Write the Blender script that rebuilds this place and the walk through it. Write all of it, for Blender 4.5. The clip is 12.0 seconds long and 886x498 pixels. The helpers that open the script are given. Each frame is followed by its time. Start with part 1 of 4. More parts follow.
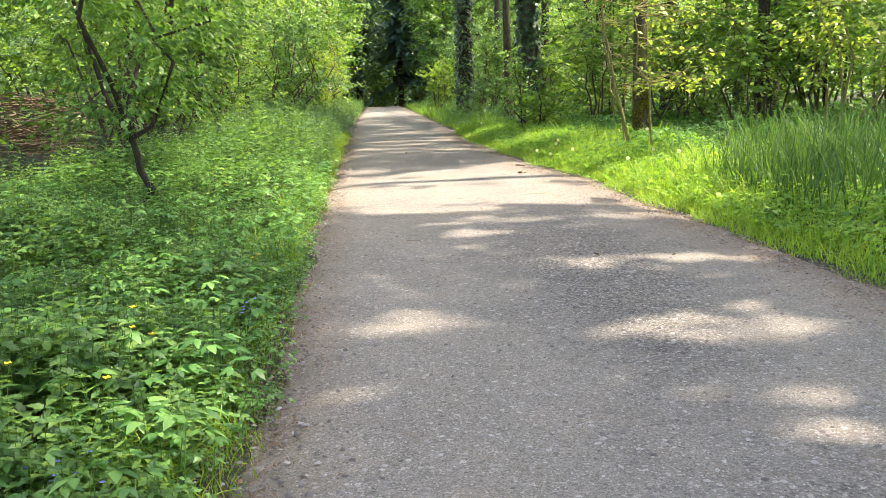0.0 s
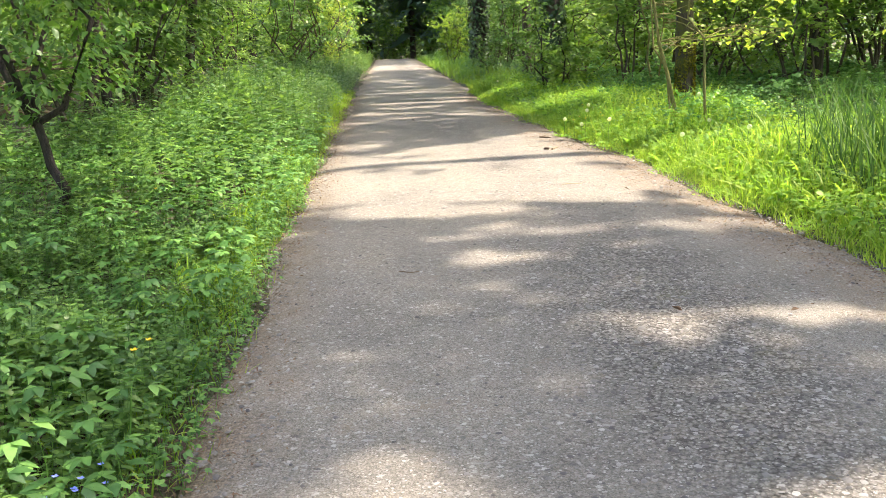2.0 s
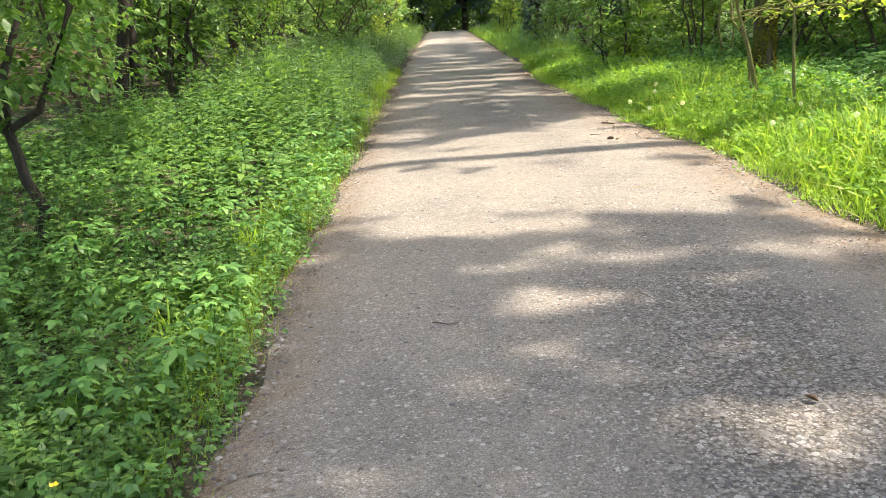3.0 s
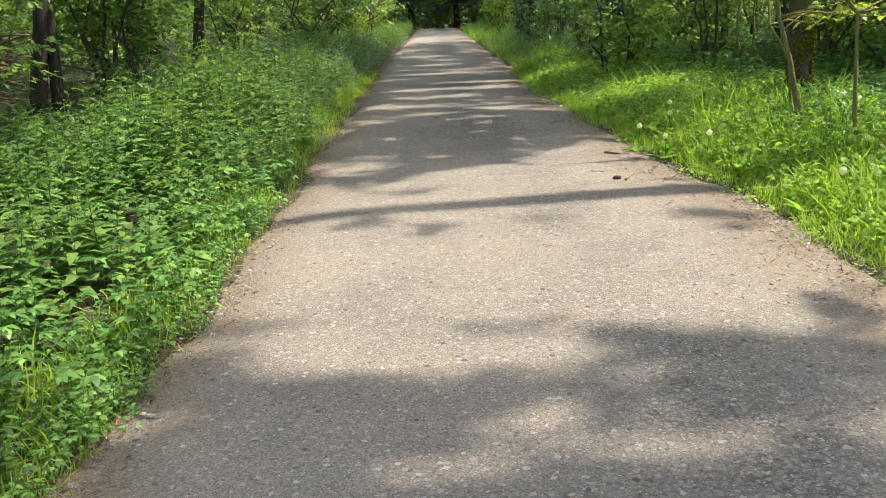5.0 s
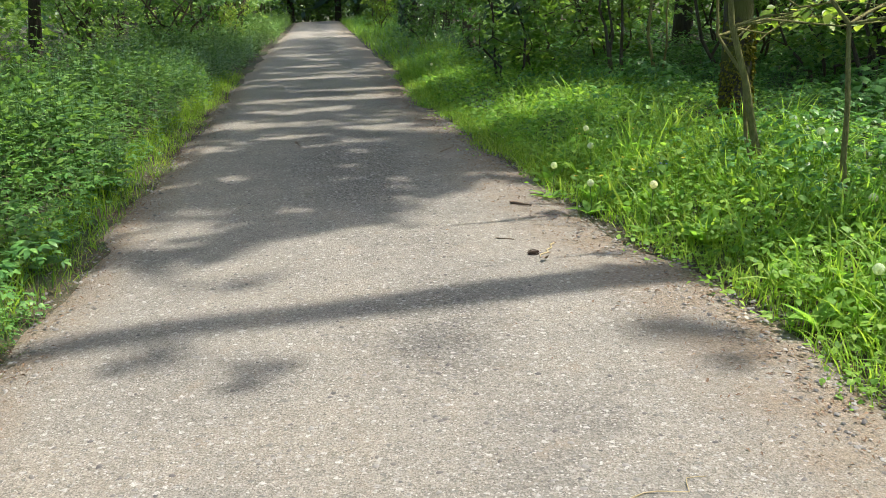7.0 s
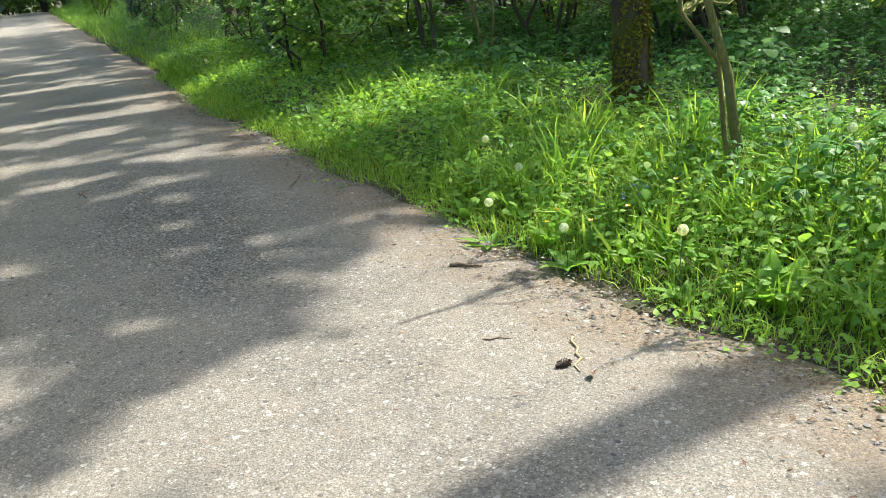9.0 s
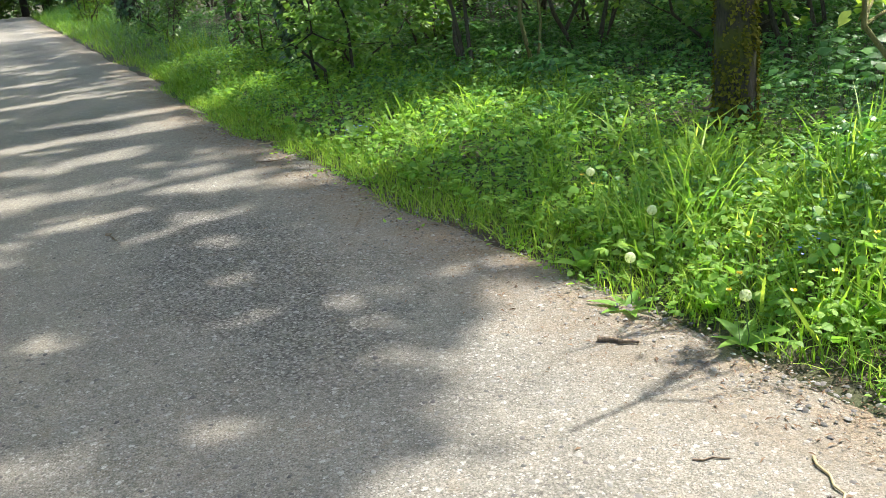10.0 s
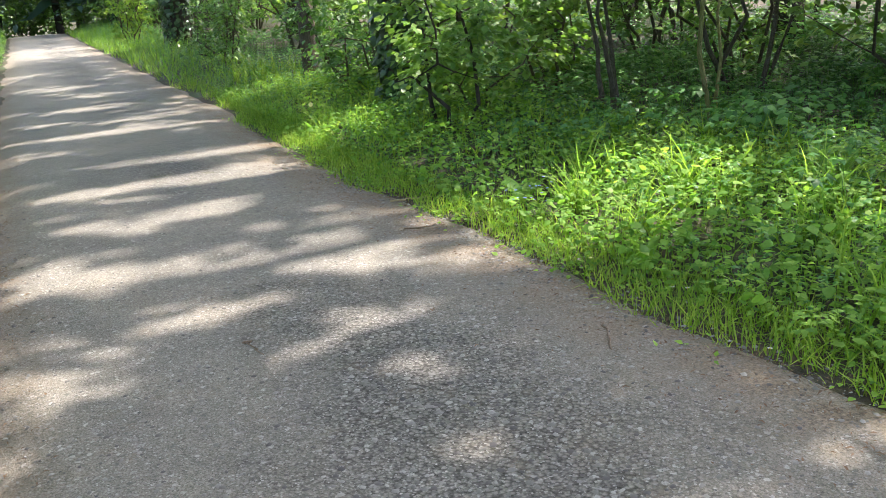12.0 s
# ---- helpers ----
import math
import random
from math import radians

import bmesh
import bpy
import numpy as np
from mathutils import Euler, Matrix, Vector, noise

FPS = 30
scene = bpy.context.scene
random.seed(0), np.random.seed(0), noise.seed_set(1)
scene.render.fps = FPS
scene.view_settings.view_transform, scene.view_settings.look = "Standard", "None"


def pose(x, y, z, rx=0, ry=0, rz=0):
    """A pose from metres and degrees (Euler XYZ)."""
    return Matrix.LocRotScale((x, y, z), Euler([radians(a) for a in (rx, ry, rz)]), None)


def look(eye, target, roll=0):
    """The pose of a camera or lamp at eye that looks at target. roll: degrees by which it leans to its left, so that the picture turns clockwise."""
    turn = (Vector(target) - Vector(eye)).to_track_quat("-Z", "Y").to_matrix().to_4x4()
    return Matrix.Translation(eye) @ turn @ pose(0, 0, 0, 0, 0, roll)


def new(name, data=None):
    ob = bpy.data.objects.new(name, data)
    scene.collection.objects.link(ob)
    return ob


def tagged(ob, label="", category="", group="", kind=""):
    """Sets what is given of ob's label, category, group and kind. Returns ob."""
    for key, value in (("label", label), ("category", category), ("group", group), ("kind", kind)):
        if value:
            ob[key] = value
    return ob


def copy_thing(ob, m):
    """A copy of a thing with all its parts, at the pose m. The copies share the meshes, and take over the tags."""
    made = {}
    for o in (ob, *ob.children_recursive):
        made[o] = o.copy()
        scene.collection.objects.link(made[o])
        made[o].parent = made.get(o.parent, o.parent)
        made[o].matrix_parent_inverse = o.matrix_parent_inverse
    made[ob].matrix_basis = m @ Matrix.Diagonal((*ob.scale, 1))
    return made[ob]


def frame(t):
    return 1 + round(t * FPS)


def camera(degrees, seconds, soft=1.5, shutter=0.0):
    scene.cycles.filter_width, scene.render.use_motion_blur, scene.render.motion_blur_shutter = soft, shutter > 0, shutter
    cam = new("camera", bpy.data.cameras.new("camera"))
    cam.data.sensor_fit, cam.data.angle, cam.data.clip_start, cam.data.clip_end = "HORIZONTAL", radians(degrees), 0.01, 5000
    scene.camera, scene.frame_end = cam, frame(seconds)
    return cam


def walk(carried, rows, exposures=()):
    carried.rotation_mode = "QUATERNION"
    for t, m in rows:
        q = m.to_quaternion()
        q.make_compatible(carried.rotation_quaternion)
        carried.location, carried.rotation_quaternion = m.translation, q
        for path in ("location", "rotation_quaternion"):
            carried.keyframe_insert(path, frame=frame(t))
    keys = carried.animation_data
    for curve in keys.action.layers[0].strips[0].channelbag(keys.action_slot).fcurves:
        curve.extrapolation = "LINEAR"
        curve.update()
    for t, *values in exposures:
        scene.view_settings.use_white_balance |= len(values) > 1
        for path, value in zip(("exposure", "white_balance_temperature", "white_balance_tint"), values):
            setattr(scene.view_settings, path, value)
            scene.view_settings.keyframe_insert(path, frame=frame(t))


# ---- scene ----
cam = camera(51.7, 12.0, soft=0.55)
PATH = [
    (0, (-0.168, 0.12, 1.183), (-0.117, 2.089, 0.836), -1.6),
    (0.5, (-0.166, 0.625, 1.222), (-0.102, 2.592, 0.867), -1.4),
    (1, (-0.084, 1.128, 1.273), (-0.007, 3.093, 0.906), -1.5),
    (1.5, (-0.1, 1.68, 1.26), (-0.035, 3.639, 0.86), -1.4),
    (2, (-0.056, 2.215, 1.282), (-0.041, 4.163, 0.832), -2.1),
    (2.5, (0.021, 2.82, 1.329), (-0.041, 4.757, 0.836), -3.1),
    (3, (0.003, 3.367, 1.342), (-0.103, 5.3, 0.837), -3.3),
    (3.2, (0.002, 3.569, 1.359), (-0.108, 5.501, 0.854), -3.3),
    (4.8, (0.129, 5.307, 1.367), (0.031, 7.238, 0.855), -2.6),
    (5, (0.193, 5.517, 1.352), (0.103, 7.448, 0.839), -2.6),
    (5.5, (0.31, 6.07, 1.391), (0.248, 8.002, 0.879), -2.3),
    (6, (0.314, 6.623, 1.401), (0.373, 8.551, 0.873), -2.0),
    (6.5, (0.344, 7.162, 1.386), (0.437, 9.087, 0.853), -2.0),
    (7, (0.361, 7.689, 1.416), (0.509, 9.609, 0.876), -2.1),
    (7.2, (0.345, 7.917, 1.402), (0.559, 9.826, 0.848), -2.4),
    (8.8, (-0.154, 9.544, 1.507), (0.475, 11.333, 0.871), -5.6),
    (9, (-0.204, 9.752, 1.523), (0.457, 11.53, 0.89), -5.6),
    (9.5, (-0.308, 10.328, 1.546), (0.379, 12.096, 0.914), -5.7),
    (10, (-0.456, 10.845, 1.574), (0.242, 12.609, 0.941), -5.8),
    (10.5, (-0.631, 11.335, 1.586), (0.073, 13.098, 0.955), -5.9),
    (10.8, (-0.685, 11.658, 1.578), (0.019, 13.42, 0.945), -6.1),
    (11, (-0.718, 11.861, 1.585), (-0.015, 13.624, 0.956), -5.9),
    (11.5, (-0.815, 12.372, 1.541), (-0.129, 14.153, 0.943), -4.7),
    (12, (-0.867, 12.861, 1.566), (-0.187, 14.651, 0.99), -4.2),
]
walk(cam, [(t, look(eye, target, roll)) for t, eye, target, roll in PATH], [(0.0, 2.68, 7200, 14), (2.5, 2.55, 7150, 14), (5.0, 2.02, 7050, 12), (7.0, 1.86, 6400, 8), (9.5, 2.28, 6350, 6), (10.5, 2.42, 6300, 8), (12.0, 2.66, 6350, 13)])

# ---- world, sun, exposure ----
SUN_EL, SUN_DIR = radians(59), Vector((0.98, 0.18, 0.0)).normalized()
world = bpy.data.worlds.new("sky")
scene.world = world
world.use_nodes = True
wn = world.node_tree
sky = wn.nodes.new("ShaderNodeTexSky")
sky.sky_type, sky.sun_disc = "NISHITA", False
sky.sun_elevation = SUN_EL
sky.dust_density, sky.air_density = 3.0, 0.8
sky.sun_rotation = math.atan2(SUN_DIR.x, SUN_DIR.y)
wn.links.new(sky.outputs[0], wn.nodes["Background"].inputs[0])
wn.nodes["Background"].inputs[1].default_value = 0.15
sun = new("sun", bpy.data.lights.new("sun", "SUN"))
sun.data.energy, sun.data.angle, sun.data.color = 2.25, radians(0.7), (1.0, 0.925, 0.8)
TO_SUN = Vector((SUN_DIR.x * math.cos(SUN_EL), SUN_DIR.y * math.cos(SUN_EL), math.sin(SUN_EL)))
sun.matrix_world = look(TO_SUN * 60, (0, 0, 0))

# ---- materials ----


def mat(name):
    m = bpy.data.materials.new(name)
    m.use_nodes = True
    t = m.node_tree
    return m, t, t.nodes["Principled BSDF"]


def node(t, kind, **values):
    n = t.nodes.new(kind)
    for k, v in values.items():
        n.inputs[k.replace("_", " ")].default_value = v
    return n


def ramp(t, source, *stops):
    r = t.nodes.new("ShaderNodeValToRGB")
    e = r.color_ramp.elements
    while len(e) < len(stops):
        e.new(0.5)
    for el, (p, c) in zip(e, stops):
        el.position, el.color = p, (*c, 1)
    t.links.new(source, r.inputs[0])
    return r.outputs[0]


def mix(t, fac, a, b, how="MIX"):
    m = t.nodes.new("ShaderNodeMix")
    m.data_type, m.blend_type = "RGBA", how
    for sock, v in ((m.inputs[0], fac), (m.inputs[6], a), (m.inputs[7], b)):
        if isinstance(v, (int, float)):
            sock.default_value = v
        elif isinstance(v, tuple):
            sock.default_value = (*v, 1)
        else:
            t.links.new(v, sock)
    return m.outputs[2]


def noise_out(t, scale, detail=4, rough=0.6):
    tc = t.nodes.new("ShaderNodeTexCoord")
    n = node(t, "ShaderNodeTexNoise", Scale=scale, Detail=detail, Roughness=rough)
    t.links.new(tc.outputs["Object"], n.inputs["Vector"])
    return n.outputs[0]


def bump(t, bsdf, height, strength, dist):
    b = node(t, "ShaderNodeBump", Strength=strength, Distance=dist)
    t.links.new(height, b.inputs["Height"])
    t.links.new(b.outputs[0], bsdf.inputs["Normal"])


def leaf_mat(name, dark, mid, light, trans=0.4, rough=0.45, gloss=0.4):
    """Thin leaf: tinted leaf by leaf, lets light through."""
    m, t, p = mat(name)
    geo, info = t.nodes.new("ShaderNodeNewGeometry"), t.nodes.new("ShaderNodeObjectInfo")
    c = ramp(t, geo.outputs["Random Per Island"], (0.0, dark), (0.5, mid), (1.0, light))
    patch = ramp(t, noise_out(t, 1.3, 3), (0.3, (0.78, 0.86, 0.8)), (0.7, (1.12, 1.08, 1.0)))
    c = mix(t, 1.0, c, patch, "MULTIPLY")
    tint = ramp(t, info.outputs["Random"], (0.0, (0.85, 0.95, 0.9)), (1.0, (1.1, 1.05, 0.95)))
    c = mix(t, 1.0, c, tint, "MULTIPLY")
    vein = ramp(t, noise_out(t, 60, 2), (0.35, (0.85, 0.88, 0.85)), (0.65, (1.08, 1.06, 1.02)))
    c = mix(t, 0.7, c, vein, "MULTIPLY")
    t.links.new(c, p.inputs["Base Color"])
    p.inputs["Roughness"].default_value = rough
    p.inputs["Specular IOR Level"].default_value = gloss
    tr = t.nodes.new("ShaderNodeBsdfTranslucent")
    t.links.new(mix(t, 1.0, c, (1.35, 1.35, 0.7), "MULTIPLY"), tr.inputs[0])
    ms = t.nodes.new("ShaderNodeMixShader")
    ms.inputs[0].default_value = trans
    t.links.new(p.outputs[0], ms.inputs[1])
    t.links.new(tr.outputs[0], ms.inputs[2])
    t.links.new(ms.outputs[0], t.nodes["Material Output"].inputs[0])
    return m


def bark_mat(name, a, b, scale=1.0, moss=None):
    m, t, p = mat(name)
    tc = t.nodes.new("ShaderNodeTexCoord")
    mp = node(t, "ShaderNodeMapping", Scale=(9 * scale, 9 * scale, 2.2 * scale))
    t.links.new(tc.outputs["Object"], mp.inputs[0])
    n = node(t, "ShaderNodeTexNoise", Scale=2.5, Detail=7, Roughness=0.7)
    t.links.new(mp.outputs[0], n.inputs[0])
    c = ramp(t, n.outputs[0], (0.3, a), (0.7, b))
    if moss:
        mask = ramp(t, noise_out(t, 3.0, 5), (0.47, (0, 0, 0)), (0.56, (1, 1, 1)))
        c = mix(t, mask, c, moss)
    t.links.new(c, p.inputs["Base Color"])
    p.inputs["Roughness"].default_value = 0.9
    bump(t, p, n.outputs[0], 0.9, 0.03)
    return m


def plain_mat(name, a, b, rough=0.7, scale=30.0):
    m, t, p = mat(name)
    t.links.new(ramp(t, noise_out(t, scale, 4), (0.3, a), (0.7, b)), p.inputs["Base Color"])
    p.inputs["Roughness"].default_value = rough
    return m


def stone_mat():
    m, t, p = mat("gravel_stone")
    geo = t.nodes.new("ShaderNodeNewGeometry")
    c = ramp(t, geo.outputs["Random Per Island"], (0.0, (0.07, 0.069, 0.068)), (0.35, (0.13, 0.117, 0.113)),
             (0.75, (0.2, 0.193, 0.183)), (1.0, (0.33, 0.318, 0.3)))
    c = mix(t, 0.6, c, ramp(t, noise_out(t, 90, 3), (0.3, (0.75, 0.75, 0.75)), (0.7, (1.15, 1.13, 1.1))), "MULTIPLY")
    t.links.new(c, p.inputs["Base Color"])
    p.inputs["Roughness"].default_value = 0.75
    return m


def road_mat():
    """Fine crushed gravel, trodden pale, with browner and darker coarse patches."""
    m, t, p = mat("crushed_gravel")
    tc = t.nodes.new("ShaderNodeTexCoord")
    v = node(t, "ShaderNodeTexVoronoi", Scale=58.0)
    t.links.new(tc.outputs["Object"], v.inputs["Vector"])
    v2 = node(t, "ShaderNodeTexVoronoi", Scale=190.0)
    t.links.new(tc.outputs["Object"], v2.inputs["Vector"])
    # how loose the surface lies: 0 trodden fines, 1 bare coarse stones
    loose = t.nodes.new("ShaderNodeAttribute")
    loose.attribute_name = "loose"
    ragged = t.nodes.new("ShaderNodeMath")
    ragged.operation = "ADD"
    t.links.new(loose.outputs["Fac"], ragged.inputs[0])
    t.links.new(ramp(t, noise_out(t, 5.0, 6, 0.75), (0.3, (-0.0, 0.0, 0.0)), (0.7, (0.5, 0.5, 0.5))), ragged.inputs[1])
    open_fac = ramp(t, ragged.outputs[0], (0.35, (0, 0, 0)), (0.95, (1, 1, 1)))
    fine = ramp(t, v2.outputs["Color"], (0.0, (0.105, 0.098, 0.088)), (0.5, (0.21, 0.196, 0.175)), (1.0, (0.315, 0.295, 0.265)))
    grit = ramp(t, v.outputs["Color"], (0.0, (0.045, 0.044, 0.043)), (0.5, (0.16, 0.154, 0.147)), (0.85, (0.245, 0.236, 0.226)), (1.0, (0.38, 0.368, 0.35)))
    chips = ramp(t, v.outputs["Color"], (0.0, (0.62, 0.61, 0.6)), (0.12, (0.97, 0.97, 0.97)), (0.85, (1.0, 1.0, 1.0)), (1.0, (1.42, 1.4, 1.36)))
    packed = mix(t, 0.75, fine, chips, "MULTIPLY")
    gaps = ramp(t, v.outputs["Distance"], (0.33, (1.1, 1.1, 1.1)), (0.72, (0.4, 0.39, 0.38)))
    c = mix(t, open_fac, packed, mix(t, 1.0, mix(t, 0.4, grit, fine), gaps, "MULTIPLY"))
    tone = ramp(t, noise_out(t, 0.9, 6, 0.7), (0.3, (0.74, 0.735, 0.735)), (0.5, (0.95, 0.935, 0.91)), (0.72, (1.1, 1.04, 0.96)))
    c = mix(t, 1.0, c, tone, "MULTIPLY")
    speck = ramp(t, noise_out(t, 26.0, 5, 0.8), (0.36, (0.62, 0.6, 0.58)), (0.46, (1, 1, 1)), (0.62, (1, 1, 1)), (0.74, (1.2, 1.19, 1.16)))
    c = mix(t, 0.8, c, speck, "MULTIPLY")
    dirt = ramp(t, noise_out(t, 6.0, 5, 0.7), (0.56, (0, 0, 0)), (0.75, (0.55, 0.55, 0.55)))
    c = mix(t, dirt, c, (0.20, 0.155, 0.115))
    # single stones pressed into the fines, two sizes
    for size, least, reach in ((31.0, 0.56, 0.36), (85.0, 0.52, 0.42)):
        v3 = node(t, "ShaderNodeTexVoronoi", Scale=size)
        jag = node(t, "ShaderNodeTexNoise", Scale=size * 2.2, Detail=2.0, Roughness=0.6)
        t.links.new(tc.outputs["Object"], jag.inputs["Vector"])
        bentco = t.nodes.new("ShaderNodeVectorMath")
        bentco.operation = "MULTIPLY_ADD"
        bentco.inputs[1].default_value = (0.9 / size,) * 3
        t.links.new(jag.outputs["Color"], bentco.inputs[0])
        t.links.new(tc.outputs["Object"], bentco.inputs[2])
        t.links.new(bentco.outputs[0], v3.inputs["Vector"])
        chosen = ramp(t, v3.outputs["Color"], (least, (0, 0, 0)), (least + 0.04, (0.85, 0.85, 0.85)))
        shape = ramp(t, v3.outputs["Distance"], (reach - 0.08, (1, 1, 1)), (reach, (0, 0, 0)))
        tint = ramp(t, v3.outputs["Color"], (least, (0.06, 0.058, 0.056)), (least + 0.07, (0.13, 0.125, 0.117)), (least + 0.13, (0.24, 0.229, 0.212)), (0.87, (0.40, 0.385, 0.36)))
        c = mix(t, mix(t, 1.0, chosen, shape, "MULTIPLY"), c, tint)
    moss = ramp(t, noise_out(t, 2.2, 5, 0.7), (0.6, (0, 0, 0)), (0.72, (0.4, 0.4, 0.4)))
    c = mix(t, mix(t, 1.0, moss, open_fac, "MULTIPLY"), c, (0.13, 0.12, 0.035))
    rim = t.nodes.new("ShaderNodeAttribute")
    rim.attribute_name = "rim"
    crumbs = ramp(t, noise_out(t, 70, 4, 0.7), (0.35, (0.07, 0.05, 0.035)), (0.5, (0.17, 0.125, 0.085)), (0.68, (0.30, 0.235, 0.165)))
    part_rim = t.nodes.new("ShaderNodeMath")
    part_rim.operation = "MULTIPLY"
    t.links.new(rim.outputs["Fac"], part_rim.inputs[0])
    t.links.new(ramp(t, noise_out(t, 3.5, 5, 0.7), (0.36, (0.15, 0.15, 0.15)), (0.6, (1, 1, 1))), part_rim.inputs[1])
    c = mix(t, part_rim.outputs[0], c, crumbs)
    t.links.new(c, p.inputs["Base Color"])
    p.inputs["Roughness"].default_value = 0.9
    h = t.nodes.new("ShaderNodeMath")
    h.operation = "ADD"
    t.links.new(mix(t, mix(t, open_fac, (0.2, 0.2, 0.2), (1, 1, 1)), (0.4, 0.4, 0.4), v.outputs["Distance"]), h.inputs[0])
    t.links.new(noise_out(t, 120, 3), h.inputs[1])
    bump(t, p, h.outputs[0], 0.9, 0.01)
    return m


def soil_mat():
    m, t, p = mat("forest_soil")
    c = ramp(t, noise_out(t, 14, 6, 0.7), (0.3, (0.025, 0.018, 0.012)), (0.55, (0.065, 0.046, 0.03)), (0.75, (0.125, 0.092, 0.06)))
    c = mix(t, ramp(t, noise_out(t, 0.9, 4), (0.42, (0, 0, 0)), (0.6, (0.8, 0.8, 0.8))), c, (0.035, 0.06, 0.018))
    t.links.new(c, p.inputs["Base Color"])
    p.inputs["Roughness"].default_value = 0.95
    bump(t, p, noise_out(t, 40, 5), 0.8, 0.02)
    return m


def pebble_mat():
    m, t, p = mat("single_stone")
    info = t.nodes.new("ShaderNodeObjectInfo")
    c = ramp(t, info.outputs["Random"], (0.0, (0.12, 0.117, 0.112)), (0.4, (0.19, 0.165, 0.155)), (0.8, (0.27, 0.258, 0.24)), (1.0, (0.38, 0.365, 0.34)))
    c = mix(t, 0.6, c, ramp(t, noise_out(t, 3, 3), (0.3, (0.75, 0.75, 0.75)), (0.7, (1.15, 1.13, 1.1))), "MULTIPLY")
    t.links.new(c, p.inputs["Base Color"])
    p.inputs["Roughness"].default_value = 0.75
    return m


M_PEBBLE = pebble_mat()
M_ROAD, M_STONE, M_SOIL = road_mat(), stone_mat(), soil_mat()
M_NETTLE = leaf_mat("nettle_leaf", (0.066, 0.15, 0.055), (0.118, 0.226, 0.073), (0.215, 0.345, 0.105), 0.42, 0.36, 0.5)
M_HERB = leaf_mat("herb_leaf", (0.13, 0.255, 0.062), (0.23, 0.41, 0.086), (0.36, 0.52, 0.145), 0.55, 0.5, 0.25)
M_GRASS = leaf_mat("grass_blade", (0.14, 0.27, 0.040), (0.25, 0.405, 0.075), (0.39, 0.5, 0.135), 0.56, 0.45, 0.25)
M_SHRUB = leaf_mat("shrub_leaf", (0.081, 0.165, 0.051), (0.146, 0.272, 0.071), (0.259, 0.388, 0.119), 0.42, 0.4, 0.45)
M_YOUNG = leaf_mat("young_leaf", (0.173, 0.272, 0.060), (0.270, 0.369, 0.085), (0.389, 0.456, 0.136), 0.58, 0.42, 0.35)
M_UNDER = leaf_mat("understorey_leaf", (0.119, 0.223, 0.060), (0.194, 0.330, 0.085), (0.324, 0.446, 0.145), 0.48, 0.42, 0.4)
M_REED = leaf_mat("tall_grass_blade", (0.043, 0.107, 0.043), (0.076, 0.165, 0.051), (0.151, 0.252, 0.085), 0.38, 0.55, 0.25)
M_CARPET = leaf_mat("wood_herb_leaf", (0.062, 0.16, 0.055), (0.115, 0.262, 0.08), (0.215, 0.40, 0.125), 0.42, 0.42, 0.4)
M_CANOPY = leaf_mat("canopy_leaf", (0.054, 0.116, 0.037), (0.097, 0.184, 0.051), (0.173, 0.272, 0.085), 0.42, 0.45, 0.35)
# needle colour lightened and blued to carry the haze at the road's end
M_NEEDLE = leaf_mat("spruce_needle", (0.055, 0.1, 0.09), (0.085, 0.145, 0.122), (0.12, 0.19, 0.15), 0.25, 0.55, 0.3)
M_IVY = leaf_mat("ivy_leaf", (0.032, 0.068, 0.034), (0.054, 0.107, 0.051), (0.130, 0.194, 0.102), 0.25, 0.28, 0.6)
M_MOSS = leaf_mat("moss_tuft", (0.108, 0.107, 0.020), (0.184, 0.165, 0.034), (0.281, 0.233, 0.051), 0.3, 0.8, 0.1)
M_BARK = bark_mat("brown_bark", (0.045, 0.034, 0.026), (0.17, 0.13, 0.10))
M_DARKBARK = bark_mat("dark_bark", (0.02, 0.016, 0.012), (0.08, 0.06, 0.048))
M_MOSSBARK = bark_mat("mossy_bark", (0.025, 0.019, 0.014), (0.12, 0.088, 0.064), 1.6, (0.10, 0.10, 0.02))
M_TWIG = bark_mat("sapling_bark", (0.13, 0.125, 0.04), (0.31, 0.28, 0.10), 3.0)
M_STEM = bark_mat("shrub_bark", (0.05, 0.04, 0.03), (0.15, 0.12, 0.085), 3.0)
M_DEAD = bark_mat("dead_wood", (0.11, 0.075, 0.05), (0.30, 0.22, 0.16), 2.0)
M_STALK = plain_mat("green_stalk", (0.06, 0.12, 0.025), (0.11, 0.19, 0.04))
M_STRAW = plain_mat("dry_straw", (0.30, 0.23, 0.12), (0.45, 0.37, 0.22))
M_LITTER = plain_mat("leaf_litter", (0.09, 0.05, 0.03), (0.22, 0.14, 0.085), 0.85, 8)
M_YELLOW = plain_mat("yellow_petal", (0.75, 0.48, 0.01), (0.85, 0.6, 0.02), 0.4)
M_WHITE = plain_mat("white_seed_down", (0.62, 0.62, 0.58), (0.8, 0.8, 0.76), 0.9)
M_DOWN = leaf_mat("seed_down", (0.6, 0.62, 0.55), (0.72, 0.73, 0.68), (0.85, 0.85, 0.8), 0.45, 0.9, 0.05)
M_BLUE = plain_mat("blue_petal", (0.12, 0.16, 0.6), (0.22, 0.28, 0.75), 0.5)
M_CONE = plain_mat("cone_scale", (0.03, 0.02, 0.015), (0.09, 0.055, 0.035), 0.8)

# ---- mesh helpers ----
RNG = np.random.default_rng(7)


